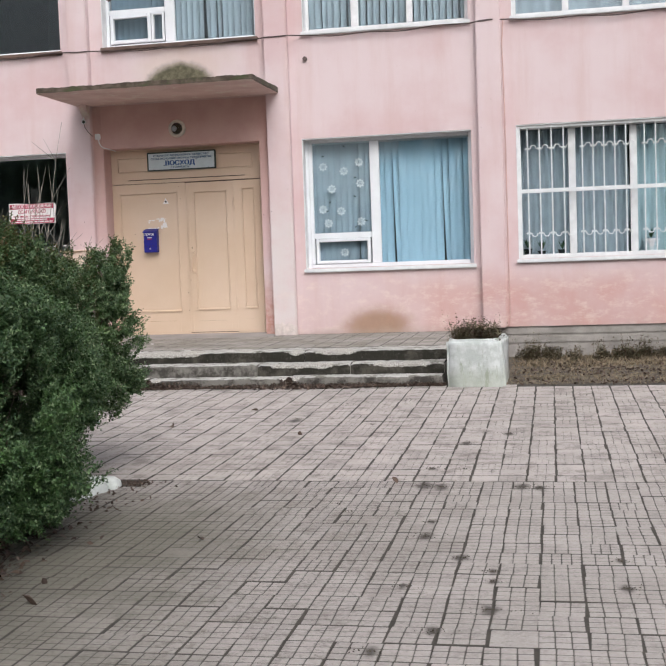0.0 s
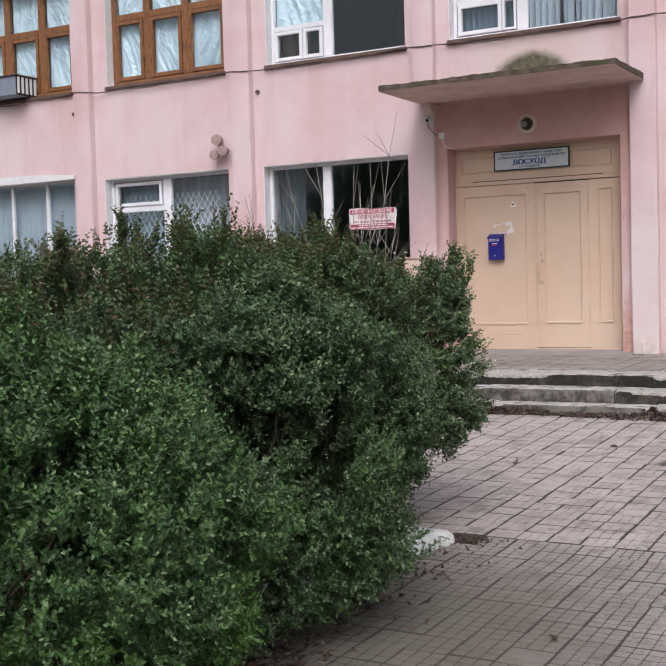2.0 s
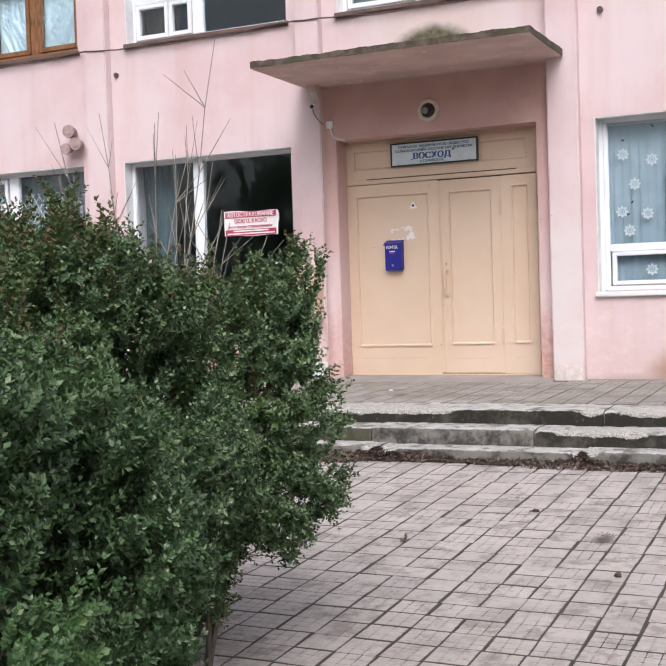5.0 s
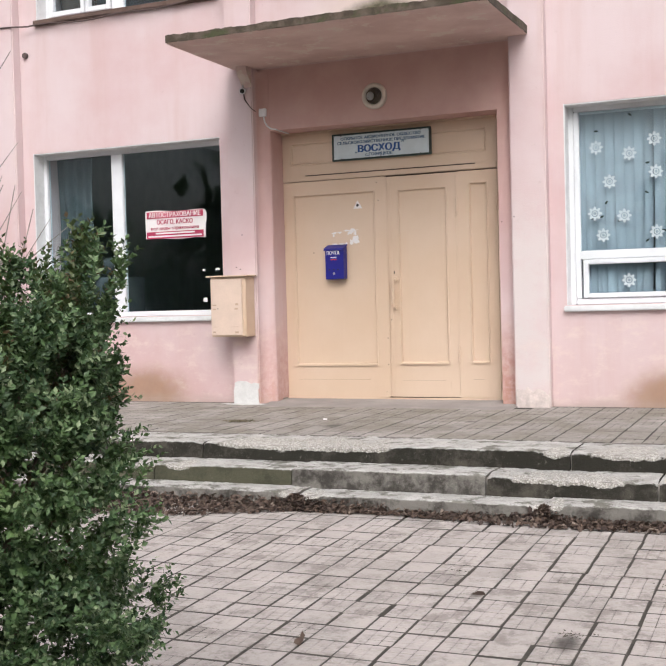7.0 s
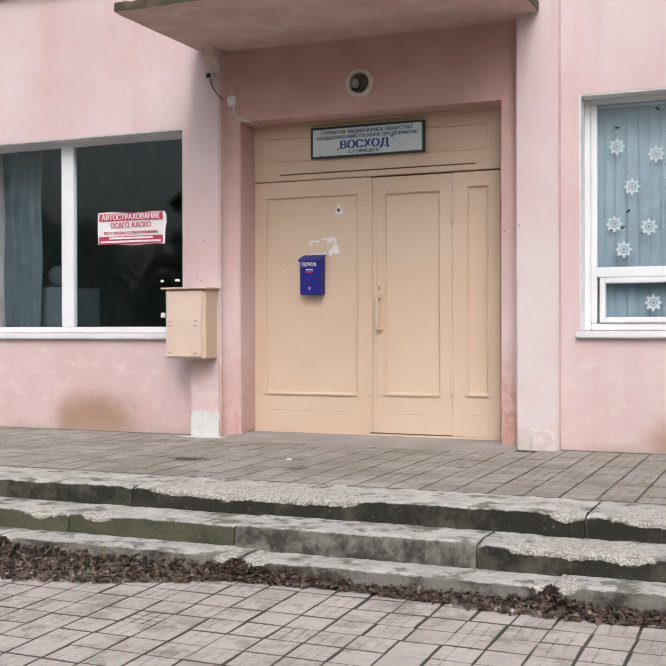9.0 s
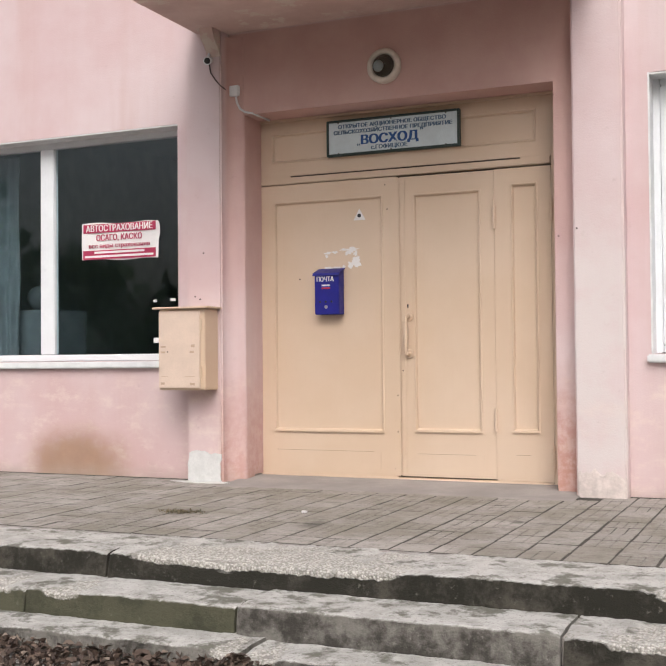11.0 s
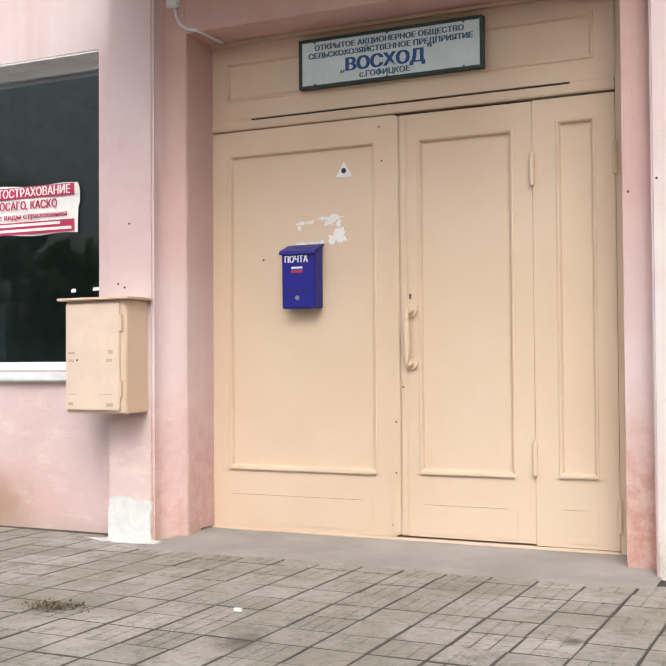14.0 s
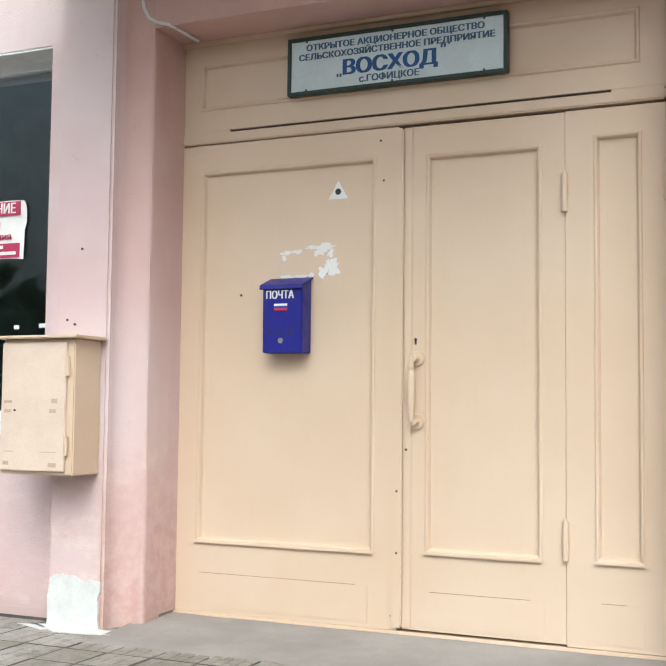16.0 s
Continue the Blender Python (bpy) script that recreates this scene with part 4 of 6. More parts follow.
def leaf(name, x0, x1, z0, z1, panels, label=""):
    """A framed leaf: stiles and rails proud of recessed panels, each with a moulding."""
    bm = bmesh.new()
    xs = sorted({x0, x1, *[p[0] for p in panels], *[p[2] for p in panels]})
    for a, b in zip(xs, xs[1:]):
        mine = sorted([p for p in panels if p[0] <= a and p[2] >= b], key=lambda p: p[1])
        z = z0
        for p in mine:
            box(bm, a, DY, z, b, DY + 0.045, p[1])
            z = p[3]
        box(bm, a, DY, z, b, DY + 0.045, z1)
    bmesh.ops.remove_doubles(bm, verts=bm.verts, dist=0.0005)
    lf = part(name, bm, M_door, door, label)
    for p in panels:
        boxpart("panel", (p[0] + 0.0285, DY + 0.016, p[1] + 0.0285, p[2] - 0.0285, DY + 0.036, p[3] - 0.0285), M_door, lf)
        bm = bmesh.new()
        loops = []
        for o, y in ((-0.004, DY + 0.004), (-0.003, DY - 0.004), (0.002, DY - 0.007), (0.008, DY - 0.006), (0.012, DY - 0.002), (0.0155, DY + 0.010), (0.018, DY + 0.0155), (0.031, DY + 0.0165)):
            loops.append([bm.verts.new((x, y, z)) for x, z in ((p[0] + o, p[1] + o), (p[2] - o, p[1] + o), (p[2] - o, p[3] - o), (p[0] + o, p[3] - o))])
        for u, v in zip(loops, loops[1:]):
            for i in range(4):
                j = (i + 1) % 4
                bm.faces.new((u[i], u[j], v[j], v[i]))
        part("moulding", bm, M_door, lf)
        if p[3] - p[1] > 1.0:
            boxpart("drip_moulding", (p[0] - 0.006, DY - 0.014, p[1] - 0.009, p[2] + 0.004, DY - 0.0075, p[1] + 0.005), M_door, lf, bevel=0.003)
    return lf


left = leaf("door_leaf", 0.035, 1.118, 0.4612, 2.557, [(0.163, 0.772, 1.012, 2.432)])
right = leaf("door_leaf", 1.1438, 1.8175, 0.470, 2.549, [(1.243, 0.783, 1.722, 2.424)])
side = leaf("door_leaf", 1.8210, 2.205, 0.4625, 2.552, [(1.934, 0.79, 2.112, 2.446)])
transom = leaf("transom", 0.03, 2.215, 2.622, 3.02, [(0.146, 2.722, 2.108, 2.935)])
for d in ((0.0, 0.44, 0.032, 3.03), (2.208, 0.44, 2.27, 3.03)):
    boxpart("jamb", (d[0], DY - 0.004, d[1], d[2], DY + 0.12, d[3]), M_door, door, bevel=0.004)
boxpart("head_rail", (0.034, DY - 0.006, 2.5645, 2.206, DY + 0.05, 2.611), M_door, door, bevel=0.006)
boxpart("threshold", (0.034, DY - 0.012, 0.41, 2.206, DY + 0.06, 0.460), M_door, door, bevel=0.006)
# dark boards stand in for the shade deep in the door gaps
boxpart("gap_shade_board", (0.30, DY + 0.004, 2.6135, 2.0, DY + 0.049, 2.6200), M_doorgap, door)
boxpart("gap_filler", (0.032, DY + 0.001, 2.6113, 0.2995, DY + 0.049, 2.6217), M_door, door)
boxpart("gap_filler", (2.0005, DY + 0.001, 2.6113, 2.206, DY + 0.049, 2.6217), M_door, door)
boxpart("gap_shade_board", (0.034, DY + 0.05, 0.46, 2.206, DY + 0.07, 3.03), M_doorgap, door)
for xa in (1.130, 1.812):
    boxpart("rebate", (xa, DY + 0.005, 0.475, xa + 0.02, DY + 0.04, 2.545), M_door, door)
boxpart("astragal", (1.096, DY - 0.010, 0.472, 1.1425, DY - 0.001, 2.548), M_door, left, bevel=0.006)
boxpart("meeting_stile", (1.152, DY - 0.007, 0.474, 1.182, DY - 0.001, 2.545), M_door, right, bevel=0.004)
# plywood kicking boards planted on, each with a thin dark strip marking its groove
for lf, x0, x1, z in ((left, 0.165, 0.99, 0.632), (right, 1.252, 1.735, 0.625), (side, 1.94, 2.11, 0.634)):
    boxpart("kicking_board", (x0, DY - 0.003, 0.482, x1, DY + 0.001, z), M_door, lf, bevel=0.0015)
    boxpart("groove", (x0 + 0.01, DY - 0.001, z + 0.0005, x1 - 0.06, DY + 0.001, z + 0.0022), M_doorcrack, lf)
for x, z, own in ((0.034, 2.26, left), (0.034, 0.80, left), (1.819, 2.225, right), (1.819, 0.865, right), (2.207, 2.25, side), (2.207, 0.62, side)):
    bm = bmesh.new()
    rod(bm, (x, DY - 0.012, z - 0.075), (x, DY - 0.012, z + 0.075), 0.012, 0.012, 10)
    rod(bm, (x, DY - 0.012, z + 0.004), (x, DY - 0.012, z + 0.012), 0.014, 0.014, 10)
    rod(bm, (x, DY - 0.012, z + 0.075), (x, DY - 0.012, z + 0.088), 0.007, 0.004, 8)
    part("hinge", bm, M_door, own)
bm = bmesh.new()
for z in (1.575, 1.315):
    rod(bm, (1.205, DY - 0.012, z), (1.205, DY + 0.002, z), 0.030, 0.034, 16)
    rod(bm, (1.205, DY - 0.05, z), (1.205, DY - 0.01, z), 0.012, 0.016, 10)
prof = [(1.315, 0.008), (1.34, 0.011), (1.36, 0.012), (1.385, 0.015), (1.44, 0.0175), (1.50, 0.015), (1.525, 0.011), (1.54, 0.014), (1.555, 0.010), (1.585, 0.009)]
for (za, ra), (zb, rb) in zip(prof, prof[1:]):
    rod(bm, (1.196, DY - 0.052, za), (1.196, DY - 0.052, zb), ra, rb, 12)
part("door_handle", bm, M_door, right, "painted turned pull handle", smooth=False)
bm = bmesh.new()
rod(bm, (1.197, DY - 0.003, 1.655), (1.197, DY + 0.004, 1.655), 0.006, 0.006, 10)
box(bm, 1.193, DY - 0.003, 1.634, 1.201, DY + 0.004, 1.654)
part("keyhole", bm, M_black, right)
for x, z in ((0.363, 1.866), (1.12, 1.028), (1.12, 0.776), (1.095, 0.518), (1.035, 2.505), (1.05, 2.333), (1.16, 1.20)):
    bm = bmesh.new()
    rod(bm, (x, DY + 0.010 if x < 0.9 else DY - 0.002 if x < 1.1 else DY - 0.012, z), (x, DY + 0.02, z), 0.005, 0.005, 8)
    part("nail_head", bm, M_cable, left)
boxpart("drip_strip", (0.06, DY - 0.02, 3.022, 2.27, DY + 0.1, 3.038), M_door, door)

# warning triangle and torn paper on the left leaf
bm = bmesh.new()
plate(bm, [(0.788, 2.27), (0.880, 2.27), (0.833, 2.35)], DY + 0.0125, DY + 0.0165)
t = part("warning_sticker", bm, M_paper)
tagged(t, "white triangular alarm sticker with dark dot", "sticker")
bm = bmesh.new()
rod(bm, (0.833, DY + 0.0112, 2.302), (0.833, DY + 0.0126, 2.302), 0.014, 0.014, 14)
part("dot", bm, M_black, t)
rng = random.Random(5)
for i_, (x, z, wd, h) in enumerate(((0.585, 2.045, 0.06, 0.022), (0.635, 2.05, 0.07, 0.020), (0.575, 2.02, 0.03, 0.03), (0.71, 2.066, 0.07, 0.022), (0.775, 2.062, 0.11, 0.038), (0.74, 2.04, 0.07, 0.030), (0.80, 2.035, 0.04, 0.035), (0.815, 1.965, 0.06, 0.085), (0.765, 1.955, 0.045, 0.06), (0.79, 1.985, 0.05, 0.05), (0.59, 1.938, 0.07, 0.018), (0.66, 1.938, 0.08, 0.02), (0.71, 1.945, 0.035, 0.035), (0.822, 2.005, 0.03, 0.03))):
    n = 17
    ring = []
    for i in range(n):
        a = i * math.tau / n
        k = rng.uniform(0.42, 1.2)
        ring.append((x + wd / 2 * k * math.cos(a), z + h / 2 * k * math.sin(a)))
    bm = bmesh.new()
    plate(bm, ring, DY + 0.0147 - 0.0003 * i_, DY + 0.0165)
    tagged(part("paper_remnant", bm, M_paper), "torn white paper remnant glued to the door", "paper scrap", "paper remnants on the door")

# name board over the door
s = thing("name_board", "pale blue enamel name board with dark frame", "sign", (1.104, 0.23, 2.727))
X0, X1, Z0, Z1 = 0.61, 1.598, 2.727, 2.982
under(s, boxpart("board", (X0 + 0.008, 0.222, Z0 + 0.008, X1 - 0.008, 0.25, Z1 - 0.008), M_signwhite))
bm = bmesh.new()
for d in ((X0, Z0, X0 + 0.016, Z1), (X1 - 0.016, Z0, X1, Z1), (X0 + 0.016, Z0, X1 - 0.016, Z0 + 0.016), (X0 + 0.016, Z1 - 0.016, X1 - 0.016, Z1)):
    box(bm, d[0], 0.212, d[1], d[2], 0.252, d[3], 0.003)
under(s, part("board_frame", bm, M_signframe))
ly = 0.221
for nm, body, sz, x, z, m_, wd, bold in (("lettering", "ОТКРЫТОЕ АКЦИОНЕРНОЕ ОБЩЕСТВО", 0.038, 1.10, 2.921, M_greyletter, 0.80, 0.0018),
                                    ("lettering", "СЕЛЬСКОХОЗЯЙСТВЕННОЕ ПРЕДПРИЯТИЕ", 0.038, 1.105, 2.880, M_greyletter, 0.88, 0.0018),
                                    ("lettering", "ВОСХОД", 0.092, 1.085, 2.797, M_navy, 0.42, 0.005),
                                    ("lettering", "с.ГОФИЦКОЕ", 0.040, 1.085, 2.757, M_greyletter, 0.27, 0.0016)):
    o = lettering(nm, body, sz, x, z, ly, m_, None, wd, 0.001, bold)
    under(s, o)
for x, z, wd, h in ((0.848, 2.790, 0.008, 0.014), (0.862, 2.790, 0.008, 0.014), (1.318, 2.862, 0.008, 0.016), (1.332, 2.862, 0.008, 0.016)):
    under(s, boxpart("lettering_bar", (x - wd / 2, ly - 0.001, z, x + wd / 2, ly + 0.001, z + h), M_greyletter))
for x in (0.70, 1.10, 1.50):
    for z in (Z0 + 0.02, Z1 - 0.02):
        bm = bmesh.new()
        rod(bm, (x, 0.217, z), (x, 0.223, z), 0.005, 0.005, 8)
        under(s, part("screw", bm, M_cable))

# blue letter box
mb = thing("letter_box", "blue painted steel letter box on the door", "letter box", (0.605, DY, 1.602))
bm = bmesh.new()
x0, x1, yb, yf = 0.521, 0.711, DY + 0.012, 0.185
prof = [(yb, 1.602), (yf, 1.602), (yf - 0.003, 1.885), (yb, 1.925)]
a = [bm.verts.new((x0, y, z)) for y, z in prof]
b = [bm.verts.new((x1, y, z)) for y, z in prof]
bm.faces.new(a), bm.faces.new(b[::-1])
for i in range(4):
    j = (i + 1) % 4
    bm.faces.new((a[i], b[i], b[j], a[j]))
bmesh.ops.bevel(bm, geom=bm.edges[:], offset=0.004, segments=2, affect="EDGES")
mbody = part("body", bm, M_blue)
under(mb, mbody)
bm = bmesh.new()
prof = [(yb, 1.934), (yf - 0.016, 1.895), (yf - 0.02, 1.878), (yf - 0.014, 1.876), (yf - 0.010, 1.889), (yb, 1.927)]
a = [bm.verts.new((x0 - 0.008, y, z)) for y, z in prof]
b = [bm.verts.new((x1 + 0.008, y, z)) for y, z in prof]
bm.faces.new(a), bm.faces.new(b[::-1])
for i in range(6):
    j = (i + 1) % 6
    bm.faces.new((a[i], b[i], b[j], a[j]))
under(mb, part("lid", bm, M_blue))
lettering("lettering", "ПОЧТА", 0.048, 0.604, 1.836, yf - 0.0035, M_paper, mbody, 0.131, 0.001, 0.002)
for i, m_ in enumerate((M_paper, M_flagblue, M_red)):
    boxpart("flag_stripe", (0.577, yf - 0.005, 1.804 - i * 0.010, 0.640, yf - 0.002, 1.814 - i * 0.010), m_, mbody)
for x in (0.563, 0.608, 0.652):
    bm = bmesh.new()
    rod(bm, (x, yf - 0.0035, 1.692), (x, yf + 0.002, 1.692), 0.008, 0.008, 12)
    part("peep_hole", bm, M_black, mbody)
bm = bmesh.new()
rod(bm, (0.610, yf - 0.006, 1.655), (0.610, yf + 0.002, 1.655), 0.012, 0.012, 12)
part("lock", bm, M_steel, mbody)

# electricity meter box on the pilaster
M_boxpaint = plain("faded_beige_paint", (0.66, 0.52, 0.43), 0.5, vary=0.06, scale=5)
eb = thing("meter_box", "cream painted steel meter box on a pilaster", "meter box", (-0.305, -0.12, 1.08))
under(eb, boxpart("body", (-0.468, -0.305, 1.076, -0.095, -0.122, 1.645), M_door, bevel=0.005))
bd = boxpart("box_door", (-0.464, -0.319, 1.092, -0.130, -0.3055, 1.630), M_boxpaint, bevel=0.003)
under(eb, bd)
bm = bmesh.new()
box(bm, -0.505, -0.342, 1.646, -0.062, -0.121, 1.660, 0.004)
under(eb, part("lid", bm, M_door))
for z in (1.53, 1.20):
    bm = bmesh.new()
    rod(bm, (-0.123, -0.316, z - 0.04), (-0.123, -0.316, z + 0.04), 0.009, 0.009, 8)
    rod(bm, (-0.123, -0.316, z + 0.001), (-0.123, -0.316, z + 0.007), 0.011, 0.011, 8)
    part("hinge", bm, M_door, bd)
M_scuff = plain("scuffed_primer", (0.50, 0.36, 0.27), 0.7)
for x, z, wd, h in ((-0.446, 1.375, 0.04, 0.012), (-0.446, 1.335, 0.035, 0.014), (-0.20, 1.375, 0.03, 0.02), (-0.21, 1.335, 0.035, 0.016), (-0.446, 1.115, 0.03, 0.016), (-0.21, 1.110, 0.04, 0.018), (-0.446, 1.17, 0.055, 0.004), (-0.25, 1.17, 0.08, 0.004)):
    boxpart("weld_mark", (x, -0.3202, z, x + wd, -0.3185, z + h), M_scuff, bd)
bm = bmesh.new()
rod(bm, (-0.39, -0.3215, 1.345), (-0.39, -0.318, 1.345), 0.005, 0.005, 8)
part("keyhole", bm, M_black, bd)

# lime patch at the foot of the pilaster, ragged outline
bm = bmesh.new()
rng = random.Random(3)
fr = []
for i in range(26):
    t = i / 26 * 4
    e, f = int(t), t % 1
    x, z = [(f, 0), (1, f), (1 - f, 1), (0, 1 - f)][e]
    fr.append((-0.340 + x * 0.262 + rng.uniform(-0.010, 0.008), 0.412 + z * (0.235 - 0.03 * x) + (rng.uniform(-0.022, 0.014) if z > 0 else 0)))
va = [bm.verts.new((x, -0.1275, z)) for x, z in fr]
vb = [bm.verts.new((x, -0.115, z)) for x, z in fr]
bm.faces.new(va[::-1])
for i in range(26):
    j = (i + 1) % 26
    bm.faces.new((va[i], va[j], vb[j], vb[i]))
vc = [bm.verts.new((-0.20 + 0.27 * math.cos(i / 30 * math.tau) * rng.uniform(0.7, 1.1), -0.150 - 0.085 * max(-0.3, math.sin(i / 30 * math.tau)) * rng.uniform(0.5, 1.15), 0.4262)) for i in range(30)]
bm.faces.new(vc)
vd = [bm.verts.new((v.co.x, v.co.y, 0.415)) for v in vc]
for i in range(30):
    bm.faces.new((vc[i], vc[i - 1], vd[i - 1], vd[i]))
tagged(part("lime_patch", bm, M_limepatch), "fresh white lime plaster patch on pilaster foot", "plaster patch", kind="structure")
bm = bmesh.new()
g = []
for r in range(7):
    row = []
    for i in range(25):
        x = 2.430 + 0.298 * i / 24
        top = 0.60 + 0.09 * noise.noise(Vector((x * 9, 0, 4))) + 0.03 * noise.noise(Vector((x * 40, 0, 4)))
        z = 0.40 + (top - 0.40) * r / 6
        row.append(bm.verts.new((x, (-0.1225 - 0.006 * (1 - r / 6) if 0 < i < 24 and r < 6 else -0.115) + 0.006 * noise.noise(Vector((x * 25, 0, z * 25))), z)))
    g.append(row)
for p, q in zip(g, g[1:]):
    for i in range(24):
        bm.faces.new((p[i], p[i + 1], q[i + 1], q[i]))
tagged(part("lime_patch", bm, plain("worn_render", (0.60, 0.52, 0.49), 0.95, vary=0.15, scale=14, bump=0.7, fine=60)), "worn grey render on pilaster foot", "plaster patch", kind="structure")

# bulkhead lamp, camera, junction box
lm = thing("bulkhead_lamp", "round white bulkhead lamp above the door", "lamp", (1.145, 0, 3.264))
bm = bmesh.new()
n = 32
prof = [(0.0, 0.118), (-0.03, 0.120), (-0.048, 0.112), (-0.052, 0.092), (-0.036, 0.078), (-0.02, 0.074)]
rings = [[bm.verts.new((1.145 + r * math.cos(i * math.tau / n), y, 3.264 + r * math.sin(i * math.tau / n))) for i in range(n)] for y, r in prof]
for p, q in zip(rings, rings[1:]):
    for i in range(n):
        bm.faces.new((p[i], p[(i + 1) % n], q[(i + 1) % n], q[i]))
under(lm, part("ring", bm, plain("aged_enamel", (0.62, 0.56, 0.49), 0.45, vary=0.12, scale=20), None, smooth=True))
bm = bmesh.new()
rod(bm, (1.145, -0.012, 3.264), (1.145, -0.002, 3.264), 0.08, 0.08, 24)
under(lm, part("reflector", bm, plain("dark_reflector", (0.09, 0.07, 0.05), 0.35, 0.3)))
bm = bmesh.new()
bmesh.ops.create_uvsphere(bm, u_segments=18, v_segments=10, radius=0.034)
bmesh.ops.translate(bm, verts=bm.verts, vec=(1.118, -0.045, 3.262))
under(lm, part("bulb", bm, M_signwhite, None, smooth=True))
bm = bmesh.new()
prof = [(-0.036, 0.077), (-0.058, 0.068), (-0.075, 0.045), (-0.082, 0.02), (-0.083, 0.0)]
rings = [[bm.verts.new((1.145 + max(r, 0.0005) * math.cos(i * math.tau / 24), y, 3.264 + max(r, 0.0005) * math.sin(i * math.tau / 24))) for i in range(24)] for y, r in prof]
for p, q in zip(rings, rings[1:]):
    for i in range(24):
        bm.faces.new((p[i], p[(i + 1) % 24], q[(i + 1) % 24], q[i]))
under(lm, part("lens", bm, M_lampglass, None, smooth=True))
cc = thing("security_camera", "small white bullet camera under the canopy", "camera", (-0.15, -0.12, 3.45))
bm = bmesh.new()
rod(bm, (-0.15, -0.13, 3.43), (-0.125, -0.20, 3.405), 0.026, 0.030, 14)
housing = part("housing", bm, M_whitepaint)
under(cc, housing)
bm = bmesh.new()
rod(bm, (-0.1245, -0.2015, 3.4045), (-0.124, -0.203, 3.404), 0.022, 0.020, 14)
part("lens", bm, M_black, housing)
bm = bmesh.new()
rod(bm, (-0.15, -0.122, 3.49), (-0.15, -0.14, 3.44), 0.012, 0.012, 8)
under(cc, part("bracket", bm, M_whitepaint))
bm = bmesh.new()
tube(bm, [(-0.148, -0.13, 3.40), (-0.14, -0.128, 3.34), (-0.10, -0.126, 3.28), (-0.066, -0.118, 3.24), (-0.06, -0.01, 3.215)], 0.005, 6)
under(cc, part("lead", bm, M_cable))
jb = thing("junction_box", "square white junction box beside the door", "junction box", (-0.01, -0.02, 3.215))
under(jb, boxpart("box", (-0.045, -0.035, 3.178, 0.032, -0.002, 3.255), M_whitepaint, bevel=0.006))
bm = bmesh.new()
pts = [(0.0, -0.012, 3.18), (0.01, -0.012, 3.13), (0.035, -0.01, 3.085), (0.075, -0.008, 3.058), (0.13, -0.004, 3.045), (0.15, 0.02, 3.036), (0.16, 0.20, 3.03)]
tube(bm, pts, 0.008, 7)
under(jb, part("lead", bm, M_whitepaint))
for x, y, z in ((-0.21, -0.121, 2.05), (-0.24, -0.121, 1.72), (2.31, -0.001, 2.05), (2.45, -0.121, 2.08), (-0.28, -0.121, 1.74)):
    bm = bmesh.new()
    rod(bm, (x, y - 0.004, z), (x, y + 0.004, z), 0.006, 0.005, 7)
    tagged(part("wall_plug", bm, M_cable), "rusty plug hole in pink stucco", "wall plug", "wall plugs")

# canopy slab
cn = thing("canopy", "concrete entrance canopy with mossy edge", "canopy", (1.2, 0, 3.66))
bm = bmesh.new()
nx, ny = 150, 16
XL, XR = -0.235, 2.60


def slab(z_of, flip):
    g = []
    for j in range(ny + 1):
        f = j / ny
        row = []
        for i in range(nx + 1):
            u = i / nx
            y = -0.002 - f * 1.42
            x = XL + (XR - XL) * u + (0.05 * (f - 0.5) if u < 0.02 else 0)
            row.append(bm.verts.new((x, y, z_of(x, y, f))))
        g.append(row)
    for j in range(ny):
        for i in range(nx):
            q = (g[j][i], g[j][i + 1], g[j + 1][i + 1], g[j + 1][i])
            bm.faces.new(q if flip else q[::-1])
    return g


slab(lambda x, y, f: 3.635 - 0.022 * f + 0.004 * noise.noise(Vector((x * 4, y * 4, 0))) + (0.006 * max(0, f - 0.93) / 0.07), True)
under(cn, part("soffit", bm, M_under, None, "peeling pink painted soffit", smooth=True))
bm = bmesh.new()
top = slab(lambda x, y, f: 3.715 - 0.035 * f + 0.008 * noise.noise(Vector((x * 3, y * 3, 5))) + 0.007 * noise.noise(Vector((x * 11.3, y * 11, 5))) + 0.007 * noise.noise(Vector((x * 31.7, y * 30, 5))), False)
low = {}
for side_ in (top[-1], [r[0] for r in top], [r[-1] for r in top]):
    prev = None
    for v in side_:
        f = min(1, (-v.co.y) / 1.42)
        w_ = bm.verts.new((v.co.x + 0.010 * noise.noise(v.co * 9), v.co.y + 0.012 * noise.noise(v.co * 7), 3.638 - 0.02 * f + 0.005 * noise.noise(v.co * 8) + 0.005 * noise.noise(v.co * 27)))
        if prev:
            bm.faces.new((prev[0], v, w_, prev[1]))
        prev = (v, w_)
under(cn, part("slab", bm, M_mossc, None, "dark mossy weathered slab edge"))
bm = bmesh.new()
for x0, x1 in ((-0.17, -0.065),):
    a = [bm.verts.new((x0, y, z)) for y, z in ((-0.121, 3.635), (-0.24, 3.638), (-0.21, 3.56), (-0.15, 3.50), (-0.121, 3.45))]
    b = [bm.verts.new((x1, y, z)) for y, z in ((-0.121, 3.635), (-0.24, 3.638), (-0.21, 3.56), (-0.15, 3.50), (-0.121, 3.45))]
    bm.faces.new(a), bm.faces.new(b[::-1])
    for i in range(5):
        j = (i + 1) % 5
        bm.faces.new((a[i], b[i], b[j], a[j]))
under(cn, part("corbel", bm, M_under))

